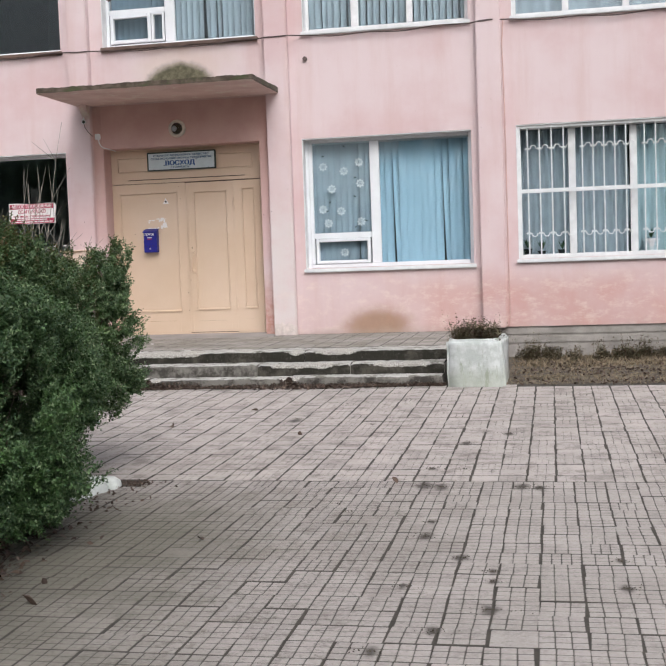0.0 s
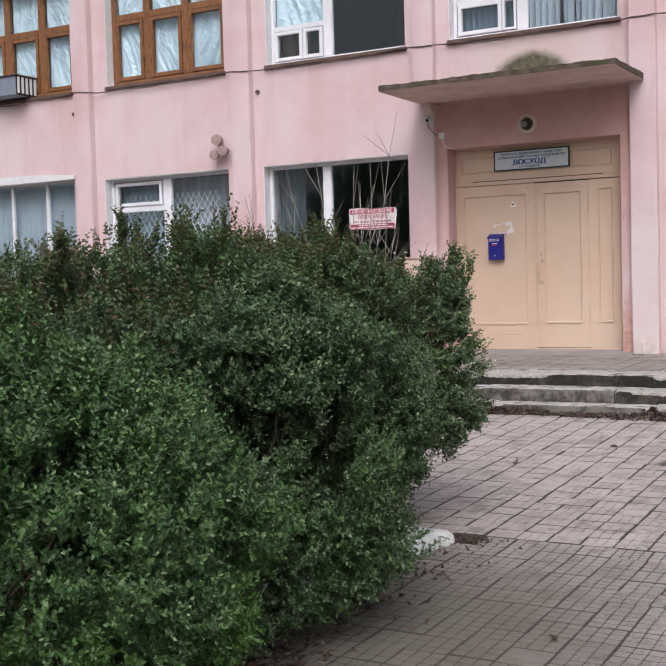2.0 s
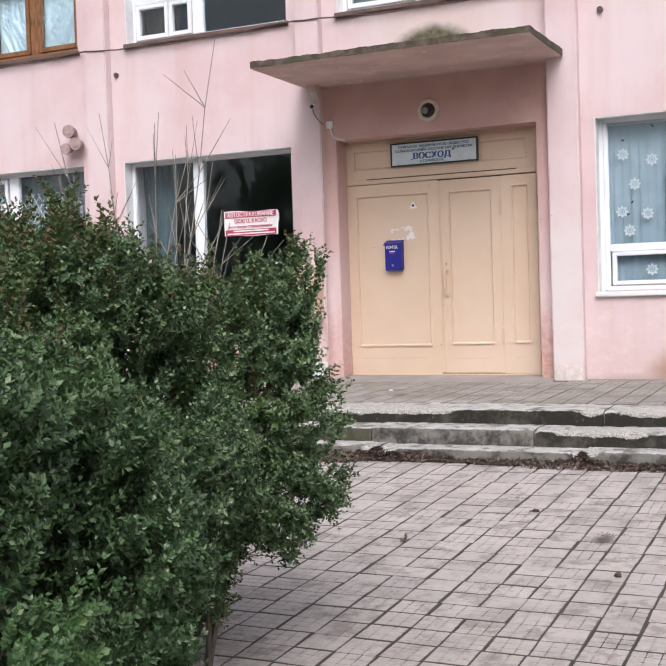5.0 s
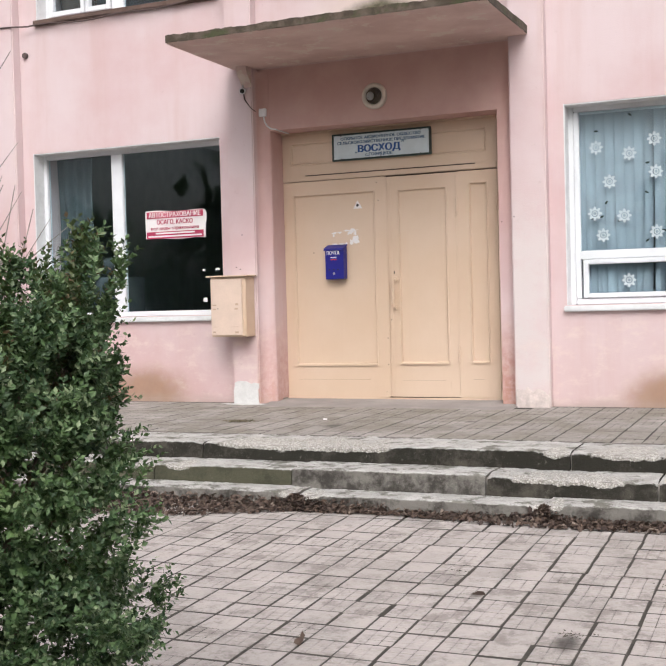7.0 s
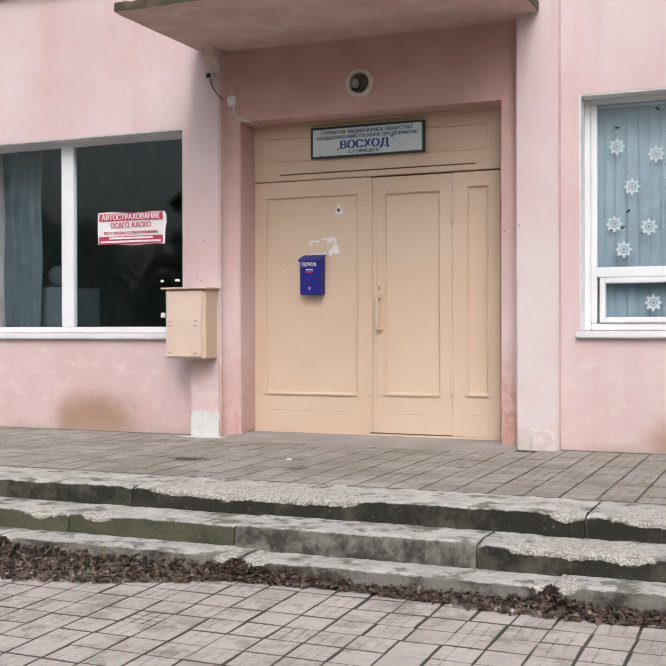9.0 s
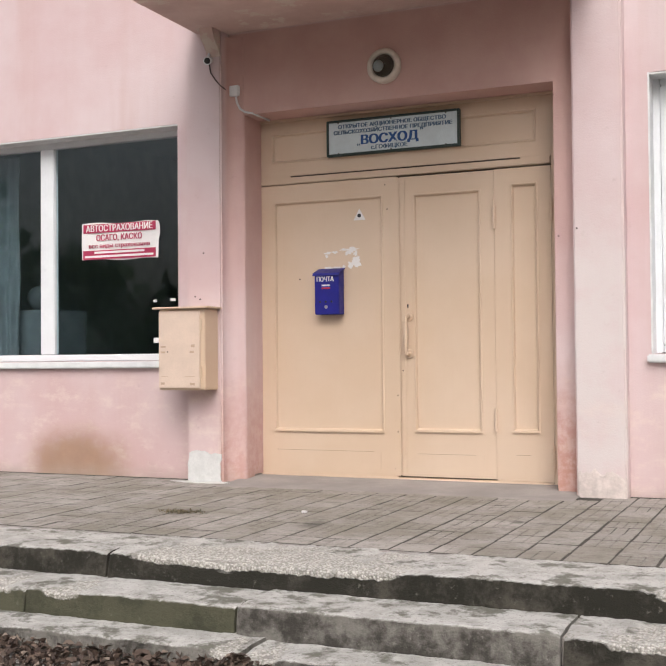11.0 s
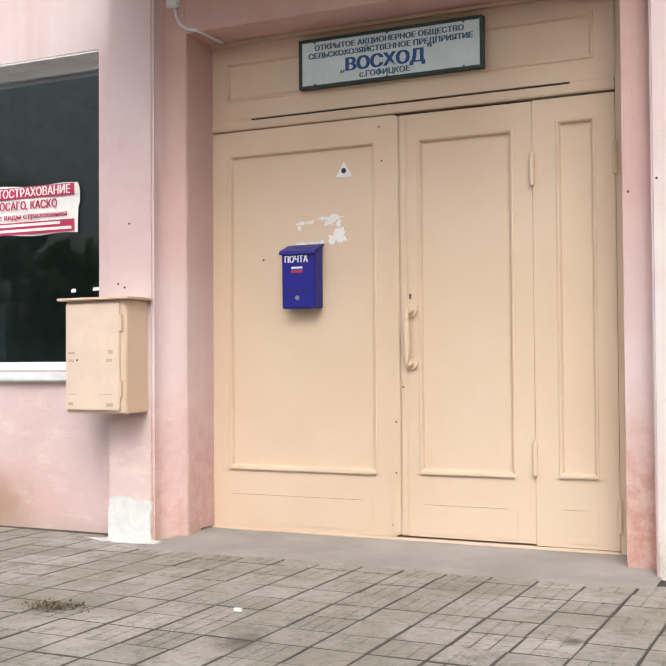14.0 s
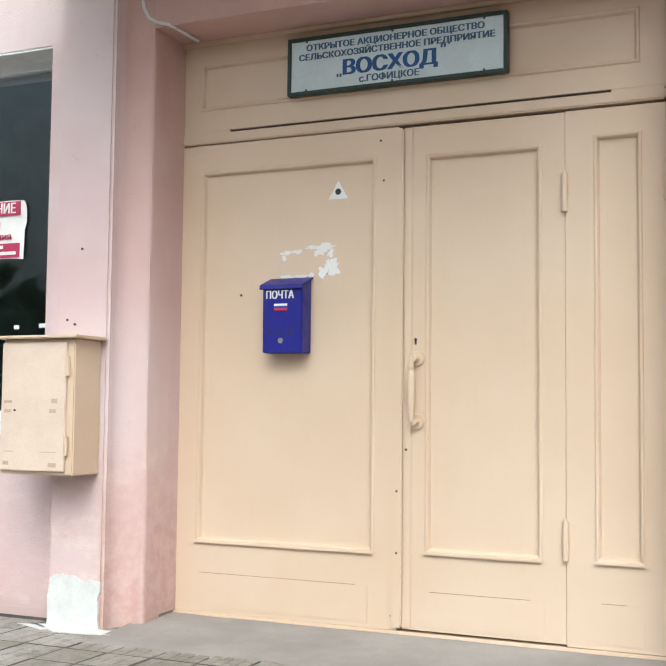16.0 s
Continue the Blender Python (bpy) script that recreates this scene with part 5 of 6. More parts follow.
# insurance leaflet stuck on the dark glass
lf = thing("window_leaflet", "white and crimson paper leaflet on window glass", "leaflet", (-1.15, 0.18, 2.07))
bm = bmesh.new()
nx = 24
for m0 in range(1):
    g = []
    for j in range(9):
        row = []
        for i in range(nx + 1):
            u, f = i / nx, j / 8
            x = -1.483 + u * (0.705 + (0.015 if 0.6 < f < 0.95 else 0) * u)
            z = 2.072 + f * 0.285 + 0.012 * (u - 0.5) * -1 + 0.006 * math.sin(u * 9)
            row.append(bm.verts.new((x, 0.178 - 0.006 * abs(math.sin(u * 5 + f * 3)), z)))
        g.append(row)
    for j in range(8):
        for i in range(nx):
            bm.faces.new((g[j][i], g[j][i + 1], g[j + 1][i + 1], g[j + 1][i]))
under(lf, part("sheet", bm, M_paper, None, smooth=True))
under(lf, boxpart("band", (-1.465, 0.168, 2.285, -0.80, 0.171, 2.352), M_crimson), boxpart("band", (-1.468, 0.168, 2.078, -0.80, 0.171, 2.148), M_crimson))
under(lf, lettering("lettering", "АВТОСТРАХОВАНИЕ", 0.07, -1.132, 2.295, 0.167, M_paper, None, 0.61, 0.0008, 0.002))
under(lf, lettering("lettering", "ОСАГО, КАСКО", 0.066, -1.132, 2.222, 0.167, M_crimson, None, 0.42, 0.0008, 0.002))
under(lf, lettering("lettering", "все виды страхования", 0.045, -1.132, 2.167, 0.167, M_crimson, None, 0.56, 0.0008, 0.001))
for z, a, b in ((2.123, -1.36, -0.90), (2.092, -1.45, -0.82)):
    under(lf, boxpart("lettering_bar", (a, 0.1665, z, b, 0.168, z + 0.016), M_paper))


# ---- ground, terrace and steps ----
def gz(y):
    """Height of the yard: it falls gently away from the steps."""
    ys, zs = (-60.0, -8.0, -5.5, -3.3, 60.0), (-0.04, -0.04, 0.008, 0.070, 0.070)
    return float(np.interp(y, ys, zs))


def ground():
    bm = bmesh.new()
    xs = [-400, -60, -12, *np.arange(-4, 11.1, 0.5), 20, 60, 400]
    ys = [-400, -60, -20, *np.arange(-14, 0.6, 0.4), 6, 60, 400]
    g = [[bm.verts.new((x, y, gz(y) - 0.0075 + (0.002 * noise.noise(Vector((x * 1.7, y * 1.7, 0))) if -14 < y < 1 and -5 < x < 11 else 0))) for x in xs] for y in ys]
    for j in range(len(ys) - 1):
        for i in range(len(xs) - 1):
            bm.faces.new((g[j][i], g[j][i + 1], g[j + 1][i + 1], g[j + 1][i]))
    return tagged(part("ground", bm, M_soil), "damp brown soil of the yard", "ground", kind="structure")


ground()
bm = bmesh.new()
ys = [-14.0, *np.arange(-13.6, -3.2, 0.4), -3.2]
for a, b in zip(ys, ys[1:]):
    for c, d in ((-4.2, 3.0), (3.0, 9.0)):
        if c < 0 and a < -7.7:
            continue
        bm.faces.new([bm.verts.new((x, y, gz(y) - 0.0032)) for x, y in ((c, a), (d, a), (d, b), (c, b))])
tagged(part("paving_bed", bm, M_jointdirt), "dark damp dirt in the paving joints", "ground", kind="structure")
tagged(boxpart("terrace", (-12, -2.26, 0.0, 5.02, 0.29, 0.4065), M_terrace), "concrete entrance terrace under the tiles", "terrace", kind="structure")
bm = bmesh.new()
for a, b in zip(np.arange(-4.2, 5.0, 0.4), np.arange(-3.8, 5.4, 0.4)):
    bm.faces.new([bm.verts.new((min(x, 5.0), y, 0.412 + 0.012 * (y + 2.2) / 2.1 - 0.0030)) for x, y in ((a, -2.24), (b, -2.24), (b, -0.002), (a, -0.002))])
tagged(part("terrace_bed", bm, M_jointdirt), "dark dirt in the joints of the terrace tiles", "ground", kind="structure")
bm = bmesh.new()
n = 40
g = [[bm.verts.new((0.0 + 2.45 * i / n, y + (0.06 * noise.noise(Vector((i * 0.35, 7, 0))) if y < -0.2 else 0.0), z + (0.003 if y > -0.2 else 0.0012) * noise.noise(Vector((i * 0.3, y * 3, 0))))) for i in range(n + 1)] for y, z in ((0.256, 0.448), (0.1, 0.444), (-0.02, 0.438), (-0.16, 0.428), (-0.24, 0.4252), (-0.30, 0.4240), (-0.35, 0.4212))]
for a, b in zip(g, g[1:]):
    for i in range(n):
        bm.faces.new((a[i], a[i + 1], b[i + 1], b[i]))
tagged(part("door_screed", bm, M_terrace), "smooth grey screed before the door", "screed", kind="structure")


def stone(parent, x0, x1, y0, y1, z0, z1, seed, chip, material, spalls=()):
    """A kerb stone laid as a step: a fine grid with a chipped front arris. spalls: stretches (x0, x1, depth) that lost their skin."""
    nx = max(8, int((x1 - x0) / 0.013))
    rng = random.Random(seed)
    dz, tilt = rng.uniform(-0.006, 0.006), rng.uniform(-0.004, 0.004)
    prof = []
    for f in (0.0, 0.35, 0.7, 0.9):
        prof.append((y0, z0 + (z1 - z0) * f))
    for k in range(5):
        a = k / 4 * math.pi / 2
        prof.append((y0 + 0.012 * (1 - math.cos(a)), z1 - 0.012 + 0.012 * math.sin(a)))
    for f in (0.06, 0.1, 0.14, 0.18, 0.23, 0.3, 0.4, 0.5, 0.75, 1.0):
        prof.append((y0 + (y1 - y0) * f, z1))
    bm = bmesh.new()
    rows, bare = [], []
    for i in range(nx + 1):
        u = i / nx
        x = x0 + 0.006 + (x1 - x0 - 0.012) * u
        bite = max(0.0, noise.noise(Vector((x * 2.3, seed * 5.1, 0))) + 0.55 * noise.noise(Vector((x * 8, seed * 2.2, 3)))) * chip
        bite += 0.7 * chip * max(0.0, 1 - min(u, 1 - u) * (x1 - x0) / 0.05) * rng.uniform(0.5, 1)
        lost = 0.0
        for a, b, deep in spalls:
            f = max(0.0, min(1.0, (x - a) / min(0.28, (b - a) / 2) + 0.12 * noise.noise(Vector((x * 14, seed, 1))), (b - x) / min(0.28, (b - a) / 2) + 0.12 * noise.noise(Vector((x * 14, seed, 7)))))
            lost = max(lost, f)
            bite += 0.7 * deep * f * (0.55 + 0.45 * abs(noise.noise(Vector((x * 11, seed * 1.7, 9)))))
        row = []
        for y, z in prof:
            reach = min(1.0, max(0.0, 1.25 - (y - y0) / (y1 - y0) + 0.5 * noise.noise(Vector((x * 5, y * 5, seed)))))
            bare.append(min(1.0, lost * reach * (1.0 if z > z1 - 0.03 else 0.0) + (bite * 6 if math.hypot(y - y0, z - z1) < 0.05 else 0.0)))
            near = max(0.0, 1 - math.hypot(y - y0, z - z1) / 0.10)
            p = Vector((x * 12, y * 12, z * 12))
            r = 0.0035 * noise.noise(p * 1.3) + 0.0025 * noise.noise(p * 4) + chip * 0.13 * near ** 0.5 * noise.noise(p * 6)
            row.append(bm.verts.new((x, y + bite * near * 1.3 + r, z - bite * near * 0.9 - (0.010 * lost * reach if z > z1 - 0.02 else 0.0) + r * (1 + lost) + dz + tilt * (u - 0.5))))
        rows.append(row)
    for a, b in zip(rows, rows[1:]):
        for k in range(len(prof) - 1):
            bm.faces.new((a[k], b[k], b[k + 1], a[k + 1]))
    for row in (rows[0], rows[-1]):
        bm.faces.new(row)
    ob = part("step_stone", bm, material, parent)
    ob.data.attributes.new("raw", "FLOAT", "POINT").data.foreach_set("value", bare)
    return ob


SPALLS = {("step_3", 3): ((0.80, 2.36, 0.014), (3.18, 3.45, 0.022)), ("step_3", 4): ((3.40, 4.1, 0.018),), ("step_2", 2): ((0.2, 0.57, 0.012),), ("step_2", 3): ((0.62, 0.95, 0.010),),
          ("step_2", 5): ((2.97, 3.9, 0.014),), ("step_2", 6): ((4.1, 4.9, 0.012),), ("step_1", 3): ((0.28, 0.42, 0.02), (1.62, 1.8, 0.022)), ("step_1", 4): ((1.78, 1.98, 0.02), (3.26, 3.38, 0.03)), ("step_1", 5): ((3.36, 3.5, 0.03),)}
for nm, y0, y1, z0, z1, joints in (("step_1", -3.28, -3.02, 0.0, 0.175, (-3.9, -2.6, -1.1, 0.27, 1.79, 3.37, 4.98)),
                                   ("step_2", -3.05, -2.69, 0.12, 0.295, (-3.9, -2.2, -0.8, 0.59, 1.645, 2.96, 3.98, 4.98)),
                                   ("step_3", -2.72, -2.24, 0.24, 0.41, (-4.0, -1.9, -0.6, 0.79, 3.415, 5.0))):
    st = tagged(new(nm), "worn concrete step of chipped kerb stones", "step", kind="structure")
    for i, (a, b) in enumerate(zip(joints, joints[1:])):
        rough = nm == "step_3" and i in (3, 4) or nm == "step_2" and i in (2, 5, 6)
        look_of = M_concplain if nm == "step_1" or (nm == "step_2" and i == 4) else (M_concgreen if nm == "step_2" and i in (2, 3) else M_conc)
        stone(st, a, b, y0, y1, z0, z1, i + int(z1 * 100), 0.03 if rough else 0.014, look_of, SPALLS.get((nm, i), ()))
    boxpart("step_core", (-4, y0 + 0.04, 0.0, 4.98, y1, z1 - 0.02), M_plinth, st)

# planter trough at the end of the steps
pl = thing("planter", "whitewashed concrete planter trough beside the steps", "planter", (5.34, -3.0, 0.06))
bm = bmesh.new()
lo = [(5.04, -3.38), (5.62, -3.40), (5.62, -2.45), (5.04, -2.45)]
hi = [(5.03, -3.34), (5.57, -3.38), (5.63, -2.45), (5.03, -2.45)]
inn = [(5.12, -3.25), (5.48, -3.27), (5.53, -2.55), (5.12, -2.55)]
V = [[bm.verts.new((x, y, z)) for x, y in q] for q, z in ((lo, 0.03), ([((a + c) / 2, (b + d) / 2) for (a, b), (c, d) in zip(lo, hi)], 0.33), (hi, 0.545), (inn, 0.55), (inn, 0.44))]
for a, b in zip(V, V[1:]):
    for i in range(4):
        j = (i + 1) % 4
        bm.faces.new((a[i], a[j], b[j], b[i]))
bm.faces.new(V[-1])
bmesh.ops.bevel(bm, geom=[e for e in bm.edges], offset=0.03, segments=3, affect="EDGES")
bmesh.ops.subdivide_edges(bm, edges=bm.edges[:], cuts=3, use_grid_fill=True)
for v in bm.verts:
    v.co += Vector((noise.noise(v.co * 6), noise.noise(v.co * 6 + Vector((9, 0, 0))), noise.noise(v.co * 6 + Vector((0, 9, 0))))) * 0.012
under(pl, part("trough", bm, M_wash, None, smooth=True))


# ---- grass and leaves: many small blades as one mesh ----
def blades(name, spots, material, label, category, count, height, seed, width=0.006, lean=0.5, spread=0.08, kind="stuff", parent=None):
    rng = np.random.default_rng(seed)
    verts, faces = [], []
    for i in range(count):
        x, y, z = spots[rng.integers(len(spots))]
        x, y = x + rng.normal(0, spread), y + rng.normal(0, spread)
        h = height * rng.uniform(0.35, 1.0)
        a = rng.uniform(0, math.tau)
        d = np.array((math.cos(a), math.sin(a), 0.0)) * h * lean * rng.uniform(0.1, 1)
        s = np.array((-math.sin(a), math.cos(a), 0.0)) * width * rng.uniform(0.5, 1.2)
        p = np.array((x, y, z))
        k = len(verts)
        mid = p + d * 0.35 + (0, 0, h * 0.6)
        tip = p + d + (0, 0, h)
        verts += [p - s, p + s, mid + s * 0.7, mid - s * 0.7, tip]
        faces += [(k, k + 1, k + 2, k + 3), (k + 3, k + 2, k + 4)]
    me = bpy.data.meshes.new(name)
    me.from_pydata([tuple(v) for v in verts], [], faces)
    me.materials.append(material)
    ob = new(name, me)
    if parent:
        under(parent, ob)
        return ob
    return tagged(ob, label, category, kind=kind)


def grass_material(name, a, b, c):
    k = Nodes(name, 0.7)
    r = k.n.new("ShaderNodeNewGeometry").outputs["Random Per Island"]
    k.colour(k.mix(k.ramp(k.math("FRACT", k.math("MULTIPLY", r, 6.1)), 0.7, 0.9), k.mix(r, a, b), c))
    return k.m


M_dry = grass_material("dry_grass", (0.07, 0.052, 0.03), (0.17, 0.13, 0.075), (0.055, 0.06, 0.025))
M_drygreen = grass_material("planter_grass", (0.06, 0.055, 0.03), (0.14, 0.115, 0.06), (0.11, 0.065, 0.05))
under(pl, boxpart("soil", (5.1, -3.24, 0.44, 5.5, -2.56, 0.505), M_soil))
def clumps(name, spots, material, label, seed, height, parent=None, stems=14, leaves=7):
    """Withered herbs: leaning stems with small drooping leaves, as one mesh."""
    rng = np.random.default_rng(seed)
    verts, faces = [], []
    for x, y, z in spots:
        hh = height * rng.uniform(0.55, 1.1)
        for _ in range(stems):
            a = rng.uniform(0, math.tau)
            lean = np.array((math.cos(a), math.sin(a), 0.0)) * rng.uniform(0.05, 0.75)
            h = hh * rng.uniform(0.4, 1.0)
            p = np.array((x, y, z)) + np.append(rng.normal(0, 0.03, 2), 0.0)
            side_ = np.array((-math.sin(a), math.cos(a), 0.0)) * 0.0028
            tip = p + lean * h * 0.7 + (0, 0, h)
            k = len(verts)
            verts += [p - side_, p + side_, tip]
            faces.append((k, k + 1, k + 2))
            for j in range(leaves):
                f = rng.uniform(0.2, 1.0)
                q = p + (tip - p) * f
                d = rng.normal(0, 1, 3)
                d[2] = d[2] * 0.5 + 0.15
                d = d / np.linalg.norm(d) * rng.uniform(0.018, 0.042)
                w = np.cross(d, (0.3, 0.2, 1.0)) * rng.uniform(0.18, 0.36)
                k = len(verts)
                verts += [q, q + d * 0.5 + w, q + d, q + d * 0.5 - w]
                faces.append((k, k + 1, k + 2, k + 3))
    me = bpy.data.meshes.new(name)
    me.from_pydata([tuple(v) for v in verts], [], faces)
    me.materials.append(material)
    ob = new(name, me)
    if parent:
        under(parent, ob)
        return tagged(ob, kind="stuff")
    return tagged(ob, label, "weeds", kind="stuff")


rng = random.Random(8)
spots = [(rng.uniform(5.10, 5.52), rng.uniform(-3.25, -2.56), 0.49) for _ in range(62)]
clumps("withered_plants", spots, M_drygreen, "", 4, 0.25, pl, 12, 8)
clumps("withered_plants", [(5.12, -3.2, 0.49), (5.2, -3.1, 0.49), (5.47, -3.15, 0.49), (5.5, -2.8, 0.49), (5.42, -3.0, 0.49)], M_dry, "", 5, 0.36, pl, 9, 6)
M_russet = grass_material("russet_leaf", (0.10, 0.042, 0.03), (0.20, 0.095, 0.065), (0.07, 0.035, 0.025))
M_tan = grass_material("tan_grass", (0.15, 0.115, 0.07), (0.27, 0.215, 0.14), (0.10, 0.075, 0.05))
spots = [(rng.choice((5.78, 5.9, 6.0, 6.15, 6.35, 6.7, 6.85, 7.0, 7.15, 7.3, 7.55, 7.75, 8.0, 8.3)) + rng.gauss(0, 0.07), -0.12 - abs(rng.gauss(0, 0.28)), 0.055) for _ in range(110)]
clumps("weeds", spots, M_dry, "dry brown weeds along the plinth", 9, 0.20)
spots = [(rng.choice((5.84, 5.92, 6.72, 6.95, 7.2, 7.62, 7.8)) + rng.gauss(0, 0.05), -0.2 - abs(rng.gauss(0, 0.2)), 0.055) for _ in range(34)]
clumps("weeds", spots, M_drygreen, "taller withered weed stems along the plinth", 10, 0.34)
spots = [(rng.uniform(5.7, 8.6), rng.uniform(-1.4, -0.15), 0.055) for _ in range(420)]
blades("weeds", spots, M_tan, "matted tan grass beside the plinth", "weeds", 5200, 0.07, 13, 0.005, 1.6, 0.07)
spots = [(rng.uniform(5.66, 8.6), rng.uniform(-3.25, -0.5), 0.055) for _ in range(700)]
blades("weeds", spots, M_tan, "flattened dead grass on the verge", "weeds", 9500, 0.035, 12, 0.005, 2.4, 0.08)


def litter(name, spots, label, seed, size=0.035, material=None):
    rng = np.random.default_rng(seed)
    verts, faces = [], []
    for x, y, z in spots:
        s = size * rng.uniform(0.5, 1.2)
        e = Euler((rng.normal(0, 0.55), rng.normal(0, 0.55), rng.uniform(0, math.tau))).to_matrix()
        c = rng.uniform(0.1, 0.6) * s
        pts = [(-s, 0, 0), (-0.3 * s, 0.55 * s, c), (0.5 * s, 0.5 * s, c), (1.1 * s, 0, 0.2 * c), (0.5 * s, -0.5 * s, c), (-0.3 * s, -0.55 * s, c), (0.1 * s, 0, 0)]
        k = len(verts)
        verts += [tuple(e @ Vector(p) + Vector((x, y, z))) for p in pts]
        faces += [(k, k + 6, k + 1), (k + 1, k + 6, k + 2), (k + 2, k + 6, k + 3), (k + 3, k + 6, k + 4), (k + 4, k + 6, k + 5), (k + 5, k + 6, k)]
    me = bpy.data.meshes.new(name)
    me.from_pydata(verts, [], faces)
    me.materials.append(material or M_deadleaf)
    return tagged(new(name, me), label, "fallen leaves", kind="stuff")


rng = random.Random(21)
spots = []
for _ in range(10500):
    x = rng.uniform(-3.6, 5.0)
    d = rng.random() ** 1.6
    full = 1.0 if x < 2.4 else (0.42 if x < 3.35 else 0.75)
    if rng.random() > full:
        continue
    wdt = (0.36 if x < 1.6 else 0.27 if x < 2.2 else 0.14) * (0.75 + 0.5 * math.sin(x * 2.3))
    y = -3.27 - d * wdt
    spots.append((x, y, gz(y) + 0.012 + 0.05 * (1 - d) ** 2 * rng.random() * (1.3 if x < 2.4 else 0.7)))
for x in (1.80, 3.375, 0.35):
    for _ in range(170):
        h = rng.random() ** 1.5
        spots.append((x + rng.gauss(0, 0.09 * (1.1 - h)), -3.30 - 0.03 * rng.random() * (1 - h), 0.075 + 0.10 * h))
litter("fallen_leaves", spots, "drift of brown leaves at the step foot", 1, 0.021)
spots = [(3.0 + abs(rng.gauss(0, 0.25)), rng.uniform(-12.0, -8.9), 0.0) for _ in range(2000)]
spots += [(rng.gauss(3.38, 0.12), rng.gauss(-10.35, 0.35), 0.0) for _ in range(1100)]
litter("fallen_leaves", [(x, y, gz(y) + rng.uniform(-0.015, 0.02)) for x, y, _ in spots], "brown leaves on soil under the bushes", 2, 0.022)
spots = [(rng.gauss(3.28, 0.10), rng.gauss(-10.28, 0.16)) for _ in range(260)]
litter("fallen_leaves", [(x, y, gz(y) + rng.uniform(0.0, 0.04)) for x, y in spots], "heap of russet leaves between the bushes", 7, 0.034, M_russet)
spots = [(rng.uniform(5.66, 8.7), -3.3 + 3.0 * rng.random()) for _ in range(900)]
spots = [(x, y) for x, y in spots if noise.noise(Vector((x * 1.3, y * 1.3, 2))) > -0.15 or y < -2.9]
litter("fallen_leaves", [(x, y, 0.066 + 0.012 * rng.random()) for x, y in spots], "brown leaves scattered on the verge", 5, 0.024)
spots = [(rng.gauss(3.40, 0.07), rng.gauss(-7.78, 0.06)) for _ in range(160)]
litter("fallen_leaves", [(x, y, gz(y) + 0.004) for x, y in spots], "crushed brown leaf litter at the kerb end", 6, 0.011)
spots = [(rng.gauss(3.45, 0.12), rng.uniform(-8.6, -7.85)) for _ in range(70)]
litter("fallen_leaves", [(x, y, gz(y) + 0.008) for x, y in spots], "brown leaf litter along the white kerb", 3, 0.014)
litter("fallen_leaves", [(x, y, gz(y) + 0.012) for x, y in ((3.9, -10.3), (4.3, -9.2), (2.9, -5.6), (4.1, -6.0), (3.4, -4.8), (5.1, -7.7))], "single brown leaves on the paving", 4, 0.04)
ob = boxpart("cigarette_end", (1.12, -1.32, 0.419, 1.15, -1.305, 0.43), M_paper)
tagged(ob, "white cigarette end on the terrace tiles", "litter")

rng = random.Random(29)
blades("weeds", [(0.47 + rng.gauss(0, 0.06), -1.52 + rng.gauss(0, 0.02), 0.416) for _ in range(30)], M_dry, "small dead grass tuft in a sunken terrace joint", "weeds", 260, 0.014, 29, 0.004, 1.8, 0.03)
# whitewashed kerb round the bed
kb = tagged(new("bed_kerb"), "whitewashed kerb stones edging the bush bed", "kerb", kind="structure")
KERB = ((1.2, -7.72, 2.2, -7.74), (2.22, -7.80, 3.325, -7.90), (3.255, -7.985, 3.0, -8.72), (2.99, -8.75, 2.97, -9.7), (2.97, -9.72, 2.96, -10.7), (2.96, -10.72, 2.95, -11.8))
for i, (xa, ya, xb, yb) in enumerate(KERB):
    a, b = Vector((xa, ya, 0)), Vector((xb, yb, 0))
    d = (b - a).normalized()
    nrm = Vector((-d.y, d.x, 0))
    bm = bmesh.new()
    rows = []
    for k in range(31):
        p = a.lerp(b, k / 30)
        row = []
        for o, z in ((-0.05, -0.14), (-0.052, 0.04), (-0.036, 0.070), (0.0, 0.078), (0.036, 0.070), (0.052, 0.04), (0.05, -0.14)):
            c = p + nrm * o
            q = Vector((c.x * 7, c.y * 7, z * 7 + i))
            row.append(bm.verts.new((c.x + 0.012 * noise.noise(q), c.y + 0.012 * noise.noise(q + Vector((5, 0, 0))), gz(c.y) + z + 0.010 * noise.noise(q * 1.6) - (0.02 if k in (0, 30) else 0))))
        rows.append(row)
    for p, q in zip(rows, rows[1:]):
        for k in range(6):
            bm.faces.new((p[k], p[k + 1], q[k + 1], q[k]))
    bm.faces.new(rows[0]), bm.faces.new(rows[-1])
    part("kerb_stone", bm, M_kerb, kb, smooth=True)
bm = bmesh.new()
tagged(boxpart("bed_soil", (1.2, -14.5, -0.2, 2.93, -7.85, -0.02), M_soil), "dark soil of the bush bed", "soil", kind="structure")

